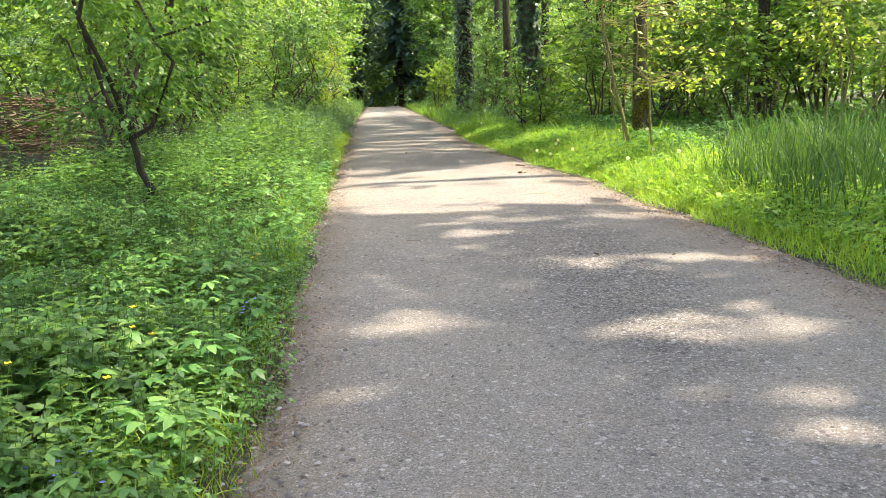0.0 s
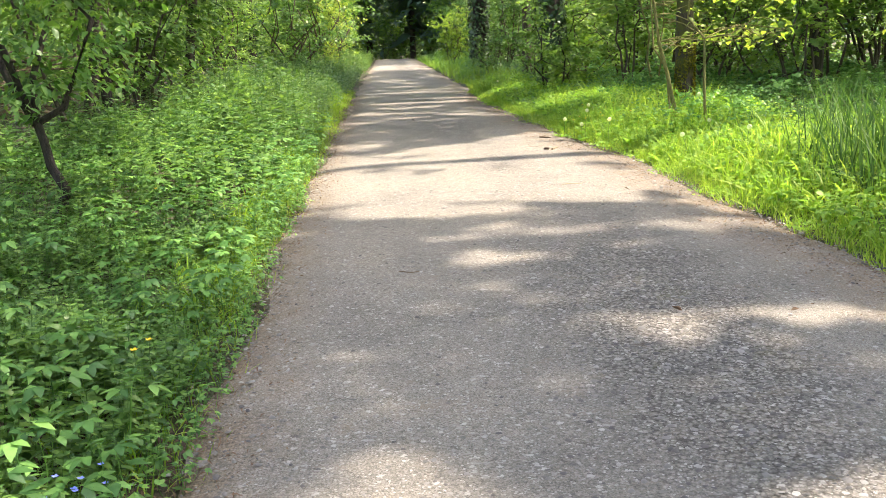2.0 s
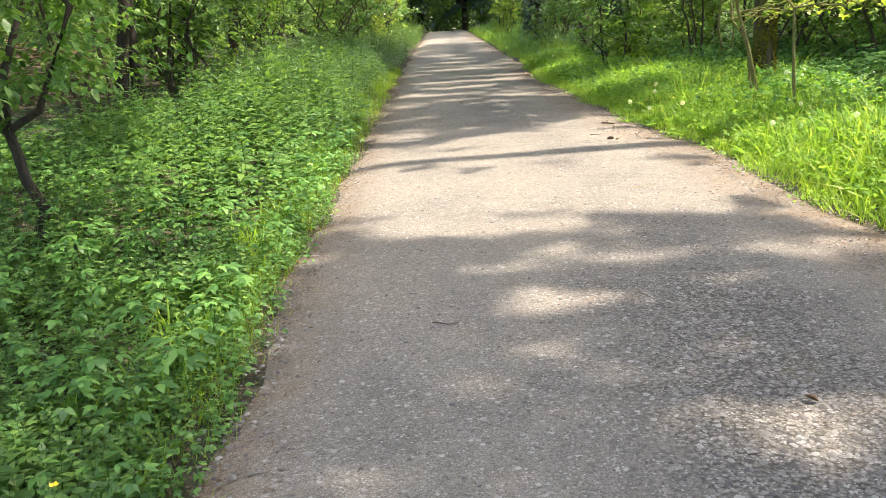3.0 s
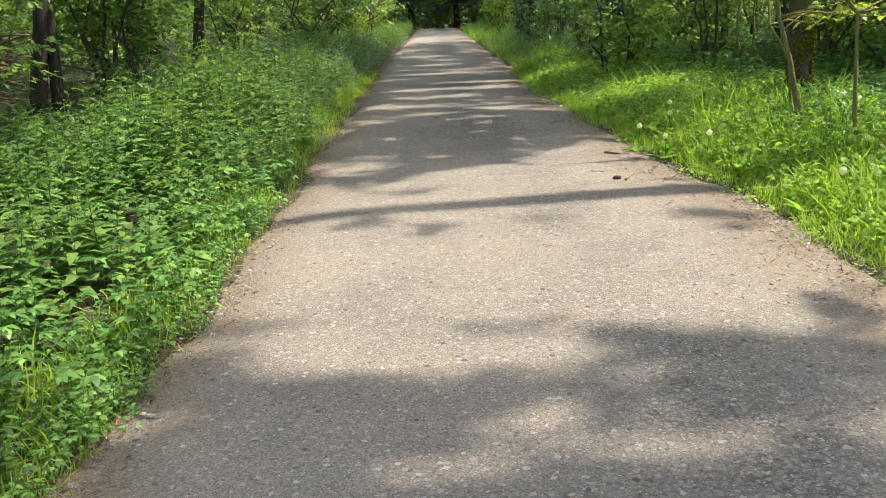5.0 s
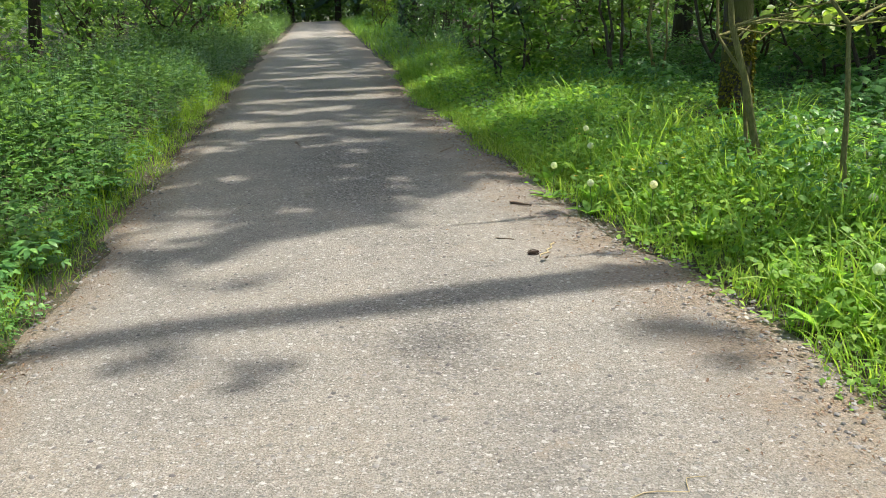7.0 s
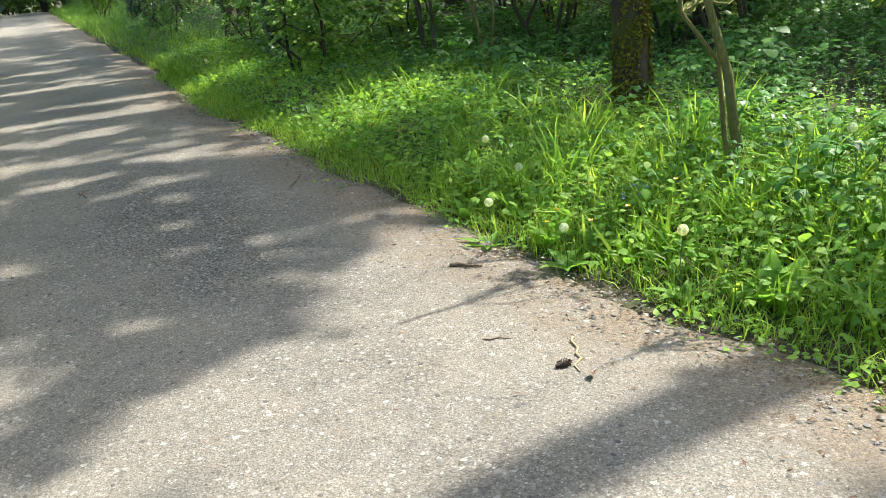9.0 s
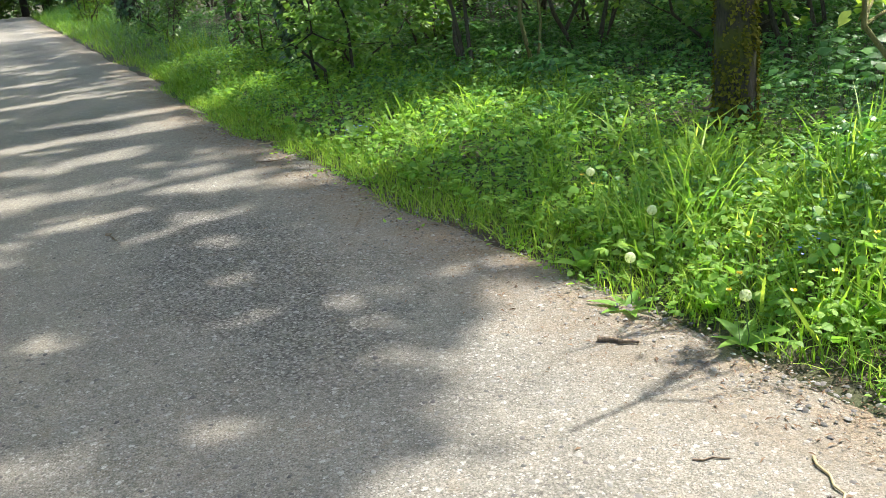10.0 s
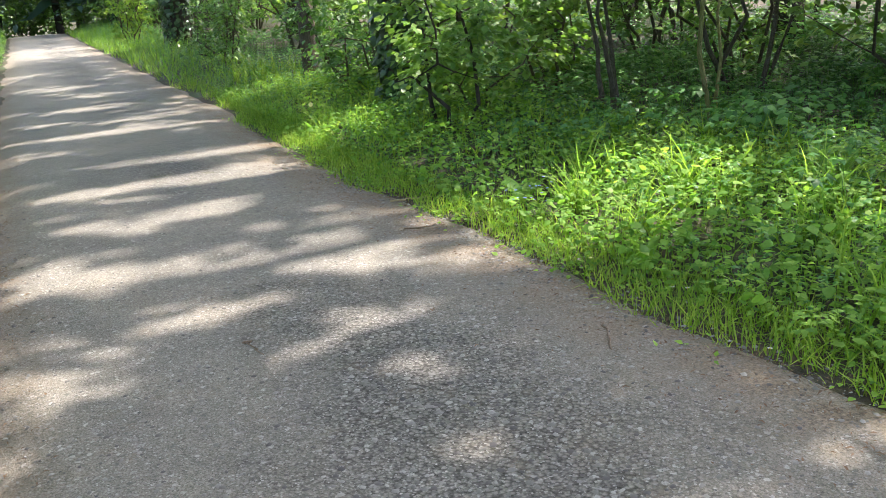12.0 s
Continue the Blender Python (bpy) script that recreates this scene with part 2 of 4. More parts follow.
def mesh_of(name, V, T, material):
    """A mesh from an array of corners and an array of triangles or quads."""
    V, T = np.asarray(V, dtype=np.float32), np.asarray(T, dtype=np.int32)
    me = bpy.data.meshes.new(name)
    n, k = T.shape
    me.vertices.add(len(V))
    me.vertices.foreach_set("co", V.ravel())
    me.loops.add(n * k)
    me.loops.foreach_set("vertex_index", T.ravel())
    me.polygons.add(n)
    me.polygons.foreach_set("loop_start", np.arange(0, n * k, k, dtype=np.int32))
    me.polygons.foreach_set("use_smooth", np.ones(n, dtype=bool))
    me.update(calc_edges=True)
    me.materials.append(material)
    return me


def part(name, geo, material, parent=None, label=""):
    """One mesh object, under a thing or a part."""
    ob = new(name, mesh_of(name, geo[0], geo[1], material))
    if parent is not None:
        ob.parent = parent
    return tagged(ob, label)


def join(*geos):
    V, T, k = [], [], 0
    for v, t in geos:
        V.append(v), T.append(np.asarray(t) + k)
        k += len(v)
    return np.concatenate(V), np.concatenate(T)


def rot(yaw, tilt, roll):
    """Turns about y (roll), then x (tilt), then z (yaw), for arrays of radians."""
    yaw, tilt, roll = np.broadcast_arrays(np.asarray(yaw, float), tilt, roll)
    cz, sz, cx, sx, cy, sy = np.cos(yaw), np.sin(yaw), np.cos(tilt), np.sin(tilt), np.cos(roll), np.sin(roll)
    R = np.empty((*yaw.shape, 3, 3))
    R[..., 0, 0], R[..., 0, 1], R[..., 0, 2] = cz * cy - sz * sx * sy, -sz * cx, cz * sy + sz * sx * cy
    R[..., 1, 0], R[..., 1, 1], R[..., 1, 2] = sz * cy + cz * sx * sy, cz * cx, sz * sy - cz * sx * cy
    R[..., 2, 0], R[..., 2, 1], R[..., 2, 2] = -cx * sy, sx, cx * cy
    return R


def strew(template, at, R, scale):
    """Copies of a template joined into one array: at (n,3), R (n,3,3), scale (n,) or (n,3)."""
    v, t = template
    n = len(at)
    s = np.broadcast_to(np.reshape(scale, (n, 1, -1)), (n, 1, np.reshape(scale, (n, -1)).shape[-1]))
    V = np.einsum("nij,nkj->nki", R, v[None] * s) + at[:, None]
    T = t[None] + (np.arange(n) * len(v))[:, None, None]
    return V.reshape(-1, 3), T.reshape(-1, t.shape[1])


def tube(points, radii, sides=8, rough=0.0):
    """A tapered round stem along points."""
    P, r = np.asarray(points, float), np.asarray(radii, float)
    d = np.gradient(P, axis=0)
    d /= np.linalg.norm(d, axis=1)[:, None] + 1e-9
    ref = np.where(np.abs(d[:, 2:3]) > 0.9, np.array([[1.0, 0, 0]]), np.array([[0, 0, 1.0]]))
    a = np.cross(d, ref)
    a /= np.linalg.norm(a, axis=1)[:, None]
    b = np.cross(d, a)
    q = np.arange(sides) * 2 * np.pi / sides
    rr = r[:, None] * (1 + rough * RNG.normal(size=(len(P), sides)))
    V = P[:, None] + rr[..., None] * (np.cos(q)[None, :, None] * a[:, None] + np.sin(q)[None, :, None] * b[:, None])
    n = len(P)
    i, j = np.meshgrid(np.arange(n - 1), np.arange(sides), indexing="ij")
    k = (j + 1) % sides
    q1, q2, q3, q4 = i * sides + j, i * sides + k, (i + 1) * sides + k, (i + 1) * sides + j
    T = np.concatenate([np.stack([q1, q2, q3], -1).reshape(-1, 3), np.stack([q1, q3, q4], -1).reshape(-1, 3)])
    return V.reshape(-1, 3), T


def bent(a, b, n=5, wob=0.05, sag=0.0):
    """A wavering line from a to b."""
    a, b = np.asarray(a, float), np.asarray(b, float)
    s = np.linspace(0, 1, n)[:, None]
    w = np.sin(np.pi * s) * RNG.normal(size=(n, 3)) * wob * np.linalg.norm(b - a)
    P = a + (b - a) * s + w
    P[:, 2] -= sag * (np.sin(np.pi * s[:, 0]))
    return P


# leaf shapes, one unit long, stem at the origin, along +y, facing up
def ovate(w=0.3, fold=0.08, droop=0.2, steps=4):
    s = np.linspace(0, 1, steps + 1)
    wid = w * np.sin(np.pi * s ** 0.75) ** 0.9
    wid[0], wid[-1] = 0.02, 0.0
    z = -droop * s ** 2
    mid = np.stack([0 * s, s, z], -1)
    L = np.stack([-wid, s, z + fold * wid / w], -1)
    Rr = np.stack([wid, s, z + fold * wid / w], -1)
    V = np.concatenate([mid, L, Rr])
    n, T = steps + 1, []
    for i in range(steps):
        T += [(i, i + 1, n + i + 1), (i, n + i + 1, n + i), (i, 2 * n + i, 2 * n + i + 1), (i, 2 * n + i + 1, i + 1)]
    return V, np.array(T)


def toothed(w=0.27, fold=0.1, droop=0.28, teeth=3):
    """A pointed leaf with a saw-toothed rim."""
    n = teeth * 2 + 1
    s = np.linspace(0, 1, n + 1)
    wid = w * np.sin(np.pi * s ** 0.62) ** 0.85 * np.where(np.arange(n + 1) % 2, 1.14, 0.82)
    wid[0], wid[-1] = 0.03, 0.0
    z = -droop * s ** 1.8
    V = np.concatenate([np.stack([0 * s, s, z], -1), np.stack([-wid, s - 0.06 * (wid > 0.05), z + fold * wid / w], -1), np.stack([wid, s - 0.06 * (wid > 0.05), z + fold * wid / w], -1)])
    m, T = n + 1, []
    for i in range(n):
        T += [(i, i + 1, m + i + 1), (i, m + i + 1, m + i), (i, 2 * m + i, 2 * m + i + 1), (i, 2 * m + i + 1, i + 1)]
    return V, np.array(T)


def kite(w=0.28, fold=0.06, droop=0.12):
    V = np.array([(0, 0, 0), (-w, 0.42, fold), (0, 1, -droop), (w, 0.42, fold), (0, 0.5, 0)])
    return V, np.array([(0, 4, 1), (1, 4, 2), (0, 3, 4), (3, 2, 4)])


def slim(w=0.3, droop=0.2):
    """A plain six-cornered leaf."""
    V = np.array([(0, 0, 0), (-w, 0.33, 0.04), (w, 0.33, 0.04), (-w * 0.66, 0.68, 0.02 - droop * 0.4), (w * 0.66, 0.68, 0.02 - droop * 0.4), (0, 1, -droop)])
    return V, np.array([(0, 2, 1), (1, 2, 4), (1, 4, 3), (3, 4, 5)])


def lobed(lobes=5):
    """A maple-like leaf."""
    out = [(0, 0, 0)]
    for i in range(lobes * 2 + 1):
        a = math.radians(-145 + 290 * i / (lobes * 2))
        r = (0.6 if i % 2 else 0.47) * (1.0 - 0.22 * abs(a) / 2.5)
        out.append((r * math.sin(a), 0.35 + r * math.cos(a), -0.14 * r * r))
    out[0] = (0, 0.35, 0.04)
    n = len(out)
    T = [(0, i + 1, i) for i in range(1, n - 1)] + [(0, 1, n - 1)]
    return np.array(out), np.array(T)


def blade(bend=0.5, w=0.02, steps=4):
    s = np.linspace(0, 1, steps + 1)
    wid = w * (1 - s ** 2.2)
    y, z = bend * s ** 2, s * (1 - 0.35 * bend * s)
    V = np.concatenate([np.stack([-wid, y, z], -1), np.stack([wid, y, z], -1)])
    n, T = steps + 1, []
    for i in range(steps):
        T += [(i, n + i, n + i + 1), (i, n + i + 1, i + 1)]
    return V, np.array(T[:-1])


# ---- plan ----
Y_KNOTS = (-12, 3, 5, 8, 12, 18, 24, 36, 48, 64, 80)
LEFT_X = (-0.4, -0.78, -0.88, -1.10, -1.27, -1.58, -1.87, -2.40, -2.85, -3.55, -7.5)
RIGHT_Y = (-12, 5, 8, 10, 12, 13.2, 15, 16, 18, 20, 22, 26, 30, 40, 64, 80)
RIGHT_X = (3.0, 2.55, 2.28, 2.12, 2.05, 1.78, 1.62, 1.50, 1.34, 1.12, 1.02, 0.97, 0.70, 0.22, -0.95, -4.5)


def left_edge(y):
    return np.interp(y, Y_KNOTS, LEFT_X)


def right_edge(y):
    return np.interp(y, RIGHT_Y, RIGHT_X)


def wave(x, y, f):
    return np.sin(x * f + 1.3 * np.sin(y * f * 0.7)) * np.cos(y * f * 0.83 + 0.9 * np.sin(x * f * 0.6))


def ground_z(x, y):
    """Height of the ground sheet: a shallow trough under the road, low uneven banks beside it."""
    x, y = np.asarray(x, float), np.asarray(y, float)
    off = np.maximum(left_edge(y) - x, x - right_edge(y))
    bank = np.clip(off / 1.6, 0, 1)
    z = np.where(off < 0, -0.045, -0.02 + 0.13 * bank * bank * (3 - 2 * bank))
    z = z + bank * (0.05 * wave(x, y, 1.1) + 0.03 * wave(x, y, 2.9))
    return z - 0.05 * np.clip(y - 64, 0, 30) * (off < 6)


def grid(xs, ys, zf):
    X, Y = np.meshgrid(xs, ys)
    V = np.stack([X, Y, zf(X, Y)], -1).reshape(-1, 3)
    n, m = len(xs), len(ys)
    i, j = np.meshgrid(np.arange(m - 1), np.arange(n - 1), indexing="ij")
    a = i * n + j
    return V, np.stack([a, a + 1, a + n + 1, a + n], -1).reshape(-1, 4)


# ---- ground and road ----
gx = np.concatenate([(-900, -300, -120, -60, -35), np.linspace(-22, 22, 150), (35, 60, 120, 300, 900)])
gy = np.concatenate([(-900, -300, -100, -40, -22), np.linspace(-14, 86, 230), (100, 130, 200, 400, 900)])
tagged(part("ground", grid(gx, gy, ground_z), M_SOIL), "dark brown forest soil with moss and leaf litter", "ground", kind="structure")

ry = np.linspace(-14, 80, 420)
rs = np.linspace(0, 1, 36)
le = left_edge(ry) + 0.05 * np.sin(ry * 2.1) + 0.03 * np.sin(ry * 6.7 + 1)
re = right_edge(ry) + 0.03 * np.sin(ry * 1.7 + 2) + 0.025 * np.sin(ry * 5.3)
RX = le[:, None] + (re - le)[:, None] * rs
RY = np.repeat(ry[:, None], len(rs), 1)
RZ = 0.022 * (1 - (2 * rs - 1) ** 4)[None] - 0.035 * (np.abs(2 * rs - 1) ** 12)[None] + 0.006 * wave(RX, RY, 2.3) - 0.05 * np.clip(RY - 64, 0, 30)
i, j = np.meshgrid(np.arange(len(ry) - 1), np.arange(len(rs) - 1), indexing="ij")
a = i * len(rs) + j
road_geo = (np.stack([RX, RY, RZ], -1).reshape(-1, 3), np.stack([a, a + 1, a + len(rs) + 1, a + len(rs)], -1).reshape(-1, 4))
road = tagged(part("road", road_geo, M_ROAD), "grey crushed-gravel forest road with worn pale wheel tracks", "road", kind="structure")
# soil and litter trodden into the rims of the road
RIM = np.clip(1 - (right_edge(RY) - RX) / 0.75, 0, 1) + 0.8 * np.clip(1 - (RX - left_edge(RY)) / 0.4, 0, 1)
road.data.attributes.new("rim", "FLOAT", "POINT").data.foreach_set("value", np.clip(RIM * 1.3, 0, 1).astype(np.float32).ravel())


def looseness(x, y):
    """Where coarse stones lie bare: the crown of the road and a few patches."""
    w = (x - left_edge(y)) / (right_edge(y) - left_edge(y))
    crown = np.exp(-((w - 0.56) / 0.17) ** 2) * np.clip(0.55 + 0.5 * wave(x, y, 0.8) + 0.35 * wave(x + 7, y, 2.1), 0, 1)
    near = 1.1 * np.exp(-((x - 0.95) / 0.5) ** 2 - ((y - 6.0) / 2.2) ** 2) + 1.0 * np.exp(-((x - 0.25) / 0.6) ** 2 - ((y - 15.6) / 1.7) ** 2)
    bare = np.exp(-((x - 0.35) / 1.1) ** 2 - ((y - 10.3) / 1.5) ** 2)
    return np.clip(np.maximum(crown * (1 - 0.8 * bare), near) + 0.15 * wave(x, y, 4.7), 0, 1)


road.data.attributes.new("loose", "FLOAT", "POINT").data.foreach_set("value", looseness(RX, RY).astype(np.float32).ravel())


def road_z(x, y):
    s = np.clip((x - left_edge(y)) / (right_edge(y) - left_edge(y)), 0, 1)
    return 0.022 * (1 - (2 * s - 1) ** 4) + 0.006 * wave(x, y, 2.3)

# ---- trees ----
# holes cut into the unseen crowns where sun should land on the ground: x, y, half-widths
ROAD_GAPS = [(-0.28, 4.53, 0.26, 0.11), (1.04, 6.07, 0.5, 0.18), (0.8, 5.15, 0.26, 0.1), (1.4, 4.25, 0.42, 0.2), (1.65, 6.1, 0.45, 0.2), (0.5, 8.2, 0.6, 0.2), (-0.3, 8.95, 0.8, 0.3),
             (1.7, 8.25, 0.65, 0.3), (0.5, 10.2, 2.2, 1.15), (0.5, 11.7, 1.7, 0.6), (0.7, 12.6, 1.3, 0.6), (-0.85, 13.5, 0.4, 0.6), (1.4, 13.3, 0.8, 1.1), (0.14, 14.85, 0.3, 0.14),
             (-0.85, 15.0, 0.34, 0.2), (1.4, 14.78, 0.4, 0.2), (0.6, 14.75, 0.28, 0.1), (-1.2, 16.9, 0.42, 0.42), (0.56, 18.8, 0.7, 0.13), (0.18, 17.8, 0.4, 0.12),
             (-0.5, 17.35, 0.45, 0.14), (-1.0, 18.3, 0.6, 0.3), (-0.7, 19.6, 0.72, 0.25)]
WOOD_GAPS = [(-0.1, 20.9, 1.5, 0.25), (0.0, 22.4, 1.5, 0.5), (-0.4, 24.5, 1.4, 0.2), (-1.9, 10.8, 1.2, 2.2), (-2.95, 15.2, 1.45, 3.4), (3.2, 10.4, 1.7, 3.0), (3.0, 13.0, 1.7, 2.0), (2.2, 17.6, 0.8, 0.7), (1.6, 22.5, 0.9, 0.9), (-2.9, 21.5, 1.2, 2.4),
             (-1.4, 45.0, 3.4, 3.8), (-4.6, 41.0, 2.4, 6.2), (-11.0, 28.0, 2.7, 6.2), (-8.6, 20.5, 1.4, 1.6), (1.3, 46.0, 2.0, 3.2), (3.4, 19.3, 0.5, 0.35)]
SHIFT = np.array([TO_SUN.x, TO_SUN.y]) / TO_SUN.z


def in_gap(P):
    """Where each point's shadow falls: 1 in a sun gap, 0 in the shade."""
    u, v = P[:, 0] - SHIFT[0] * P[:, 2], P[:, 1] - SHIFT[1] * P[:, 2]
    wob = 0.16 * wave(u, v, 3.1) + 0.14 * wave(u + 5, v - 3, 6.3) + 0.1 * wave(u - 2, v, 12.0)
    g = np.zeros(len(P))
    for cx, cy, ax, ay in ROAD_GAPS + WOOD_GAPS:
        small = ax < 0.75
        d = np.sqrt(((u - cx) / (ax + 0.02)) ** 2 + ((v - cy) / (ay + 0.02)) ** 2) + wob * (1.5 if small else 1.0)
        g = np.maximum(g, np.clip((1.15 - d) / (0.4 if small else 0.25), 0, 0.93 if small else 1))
    # crowns thinned region by region to set how much sun gets through
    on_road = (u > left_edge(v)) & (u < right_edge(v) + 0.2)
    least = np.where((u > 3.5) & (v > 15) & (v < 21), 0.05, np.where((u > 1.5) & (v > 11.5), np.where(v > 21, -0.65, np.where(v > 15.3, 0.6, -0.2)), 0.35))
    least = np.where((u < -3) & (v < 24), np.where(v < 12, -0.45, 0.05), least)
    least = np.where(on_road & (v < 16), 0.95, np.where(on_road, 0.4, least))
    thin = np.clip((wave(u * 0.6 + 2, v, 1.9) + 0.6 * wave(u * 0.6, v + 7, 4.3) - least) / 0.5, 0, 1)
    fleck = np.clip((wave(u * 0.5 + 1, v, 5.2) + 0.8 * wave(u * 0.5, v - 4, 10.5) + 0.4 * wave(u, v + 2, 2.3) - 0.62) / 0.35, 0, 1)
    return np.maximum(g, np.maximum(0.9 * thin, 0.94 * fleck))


def two_tri(w=0.3):
    return np.array([(0, 0, 0), (-w, 0.5, 0.05), (0, 1, -0.08), (w, 0.5, 0.05)]), np.array([(0, 3, 1), (3, 2, 1)])


def spray(n=7, leaf=0.17, length=0.55, template=None):
    """A twig's worth of leaves in one loose plane, along +y."""
    at = np.stack([np.zeros(n), np.linspace(0.05, length, n), -0.05 * np.linspace(0, 1, n) ** 2], -1)
    side = np.where(np.arange(n) % 2, 1.0, -1.0)
    side[-1] = 0
    R = rot(-side * 0.95 + RNG.normal(0, 0.15, n), RNG.normal(-0.15, 0.2, n), RNG.normal(0, 0.25, n))
    return strew(template or two_tri(), at, R, leaf * RNG.uniform(0.8, 1.15, n))


SPRAY = spray(5, 0.23, 0.6)


def crown_points(n, centre, radii, shell=0.55):
    d = RNG.normal(size=(n, 3))
    d /= np.linalg.norm(d, axis=1)[:, None]
    r = shell + (1 - shell) * RNG.random(n) ** 0.6
    return np.asarray(centre) + d * r[:, None] * np.asarray(radii)


def tall_tree(name, x, y, r, h, base, cr, n, bark, label, lean=(0.0, 0.0), leafy=M_CANOPY, hollow=True):
    """A forest tree: trunk with flared foot, limbs, and a crown of leaf sprays; hollow cuts gaps over the sun patches.
    """
    thing = new(name)
    thing.location = (x, y, float(ground_z(x, y)) - 0.05)
    s = np.linspace(0, 1, 12)
    P = np.stack([lean[0] * s * h + 0.06 * np.sin(s * 5 + x), lean[1] * s * h + 0.06 * np.sin(s * 4 + y), s * h], -1)
    P[0, :2] = 0
    P = np.insert(P, 1, P[0] * 0.97 + P[1] * 0.03 + np.array([0, 0, 0.15]), 0)
    rad = r * (1 - 0.85 * np.insert(s, 1, 0.02) ** 1.2)
    rad[0] *= 1.5
    rad[1] *= 1.18
    trunk = part("trunk", tube(P, rad, 14, 0.035), bark, thing)
    for k in range(7):
        z = base + (h - base) * (0.05 + 0.12 * k)
        at = np.array([np.interp(z, P[:, 2], P[:, 0]), np.interp(z, P[:, 2], P[:, 1]), z])
        q = 2.4 * k + x
        end = at + np.array([math.cos(q), math.sin(q), 0.45]) * cr * (0.85 - 0.06 * k)
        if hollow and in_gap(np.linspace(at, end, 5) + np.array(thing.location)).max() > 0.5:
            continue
        part("limb", tube(bent(at, end, 6, 0.05), np.linspace(r * 0.35, 0.012, 6), 6), bark, trunk)
    top = np.array([lean[0] * h, lean[1] * h, 0])
    C = crown_points(n, top + np.array([0, 0, (base + h) / 2 + 0.5]), (cr, cr, (h - base) / 2 + 0.8), 0.3)
    m = len(C)
    R = rot(RNG.uniform(0, 6.28, m), RNG.normal(-0.1, 0.45, m), RNG.normal(0, 0.45, m))
    V, T = strew(SPRAY, C, R, RNG.uniform(0.8, 1.5, m))
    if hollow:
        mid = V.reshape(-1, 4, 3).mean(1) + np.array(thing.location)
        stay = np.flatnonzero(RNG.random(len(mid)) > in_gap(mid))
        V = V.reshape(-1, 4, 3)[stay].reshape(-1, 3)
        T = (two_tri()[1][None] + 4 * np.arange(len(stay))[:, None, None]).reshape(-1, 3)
    part("crown", (V, T), leafy, thing)
    return tagged(thing, label, "tree", "forest trees")


tall_tree("broadleaf_tree", 3.66, 15.7, 0.12, 19, 7.5, 4.0, 1500, M_MOSSBARK, "brown-barked forest tree with yellow moss round its foot", (0.012, 0.01))
ivy_tree = tall_tree("ivy_clad_tree", 2.75, 23.2, 0.19, 20, 8, 4.0, 1500, M_BARK, "tall trunk thickly clad in dark ivy", (-0.02, 0.0))
tall_tree("slender_tree", 2.55, 27.0, 0.12, 17, 8, 3.2, 800, M_BARK, "slender grey-brown trunk among green undergrowth")
stout_tree = tall_tree("broadleaf_tree", 2.0, 39.6, 0.31, 22, 8, 4.5, 1400, M_DARKBARK, "stout ivy-clad trunk beside the gravel road")
tall_tree("broadleaf_tree", 9.05, 23.9, 0.2, 20, 7, 4.2, 1500, M_DARKBARK, "dark straight trunk in the shaded wood")
# added in rows so that their crowns, above the view, shade road and verge
for tx, ty, tr, th in ((6.8, 12.9, 0.27, 19), (8.2, 6.5, 0.2, 19), (7.4, 1.5, 0.18, 18), (6.6, -3.5, 0.2, 18), (10.5, 10.0, 0.2, 20),
                       (11.5, 16.5, 0.22, 21), (7.0, 19.2, 0.13, 17), (7.6, 28.5, 0.2, 20), (6.5, 33.5, 0.18, 19), (10.8, 31.0, 0.2, 20),
                       (5.6, 41.0, 0.2, 19), (8.5, 46.5, 0.2, 20), (4.6, 52.5, 0.2, 19), (8.0, 58.0, 0.2, 20), (13.5, 24.0, 0.2, 21),
                       (13.0, 4.5, 0.2, 21), (12.5, 38.0, 0.2, 21), (14.5, 12.0, 0.2, 21), (11.5, -2.0, 0.2, 20)):
    tall_tree("broadleaf_tree", tx, ty, tr, th, 6.5, 4.4, 1350, M_DARKBARK, "tall dark-barked tree in the wood beside the road")
for tx, ty, tr, th in ((-7.3, 3.0, 0.16, 16), (-12.5, 9.0, 0.2, 18), (-13.5, 27.0, 0.2, 18), (-10.5, 36.0, 0.2, 19), (-9.8, 49.0, 0.2, 18),
                       (-10.5, 58.0, 0.2, 18), (-15.5, 17.0, 0.2, 18), (-15.0, 43.0, 0.2, 19), (-6.4, -3.0, 0.17, 17), (-5.45, 17.7, 0.08, 12)):
    tall_tree("broadleaf_tree", tx, ty, tr, th, 4.6, 4.0, 1100, M_DARKBARK, "dark-barked tree in the wood beyond the nettles")

# leaned and given wide unseen crowns to shade the floor beyond the nettles
for tx, ty, tr, th in ((-5.7, 17.6, 0.1, 14), (-6.6, 23.5, 0.12, 15), (-7.2, 30.0, 0.14, 15), (-7.0, 12.4, 0.11, 14)):
    tall_tree("leaning_tree", tx, ty, tr, th, 4.6, 5.0, 2200, M_DARKBARK, "slim dark tree leaning towards the road, added to shade the wood floor", (0.13, 0.02))

for k in range(16):
    tx, ty = RNG.uniform(5.5, 14), RNG.uniform(20, 36)
    tall_tree("young_tree", tx, ty, RNG.uniform(0.03, 0.06), RNG.uniform(8, 11), 4.5, 1.5, 120, M_DARKBARK, "thin dark stem of a young tree in the wood", (RNG.normal(0, 0.02), 0.0))

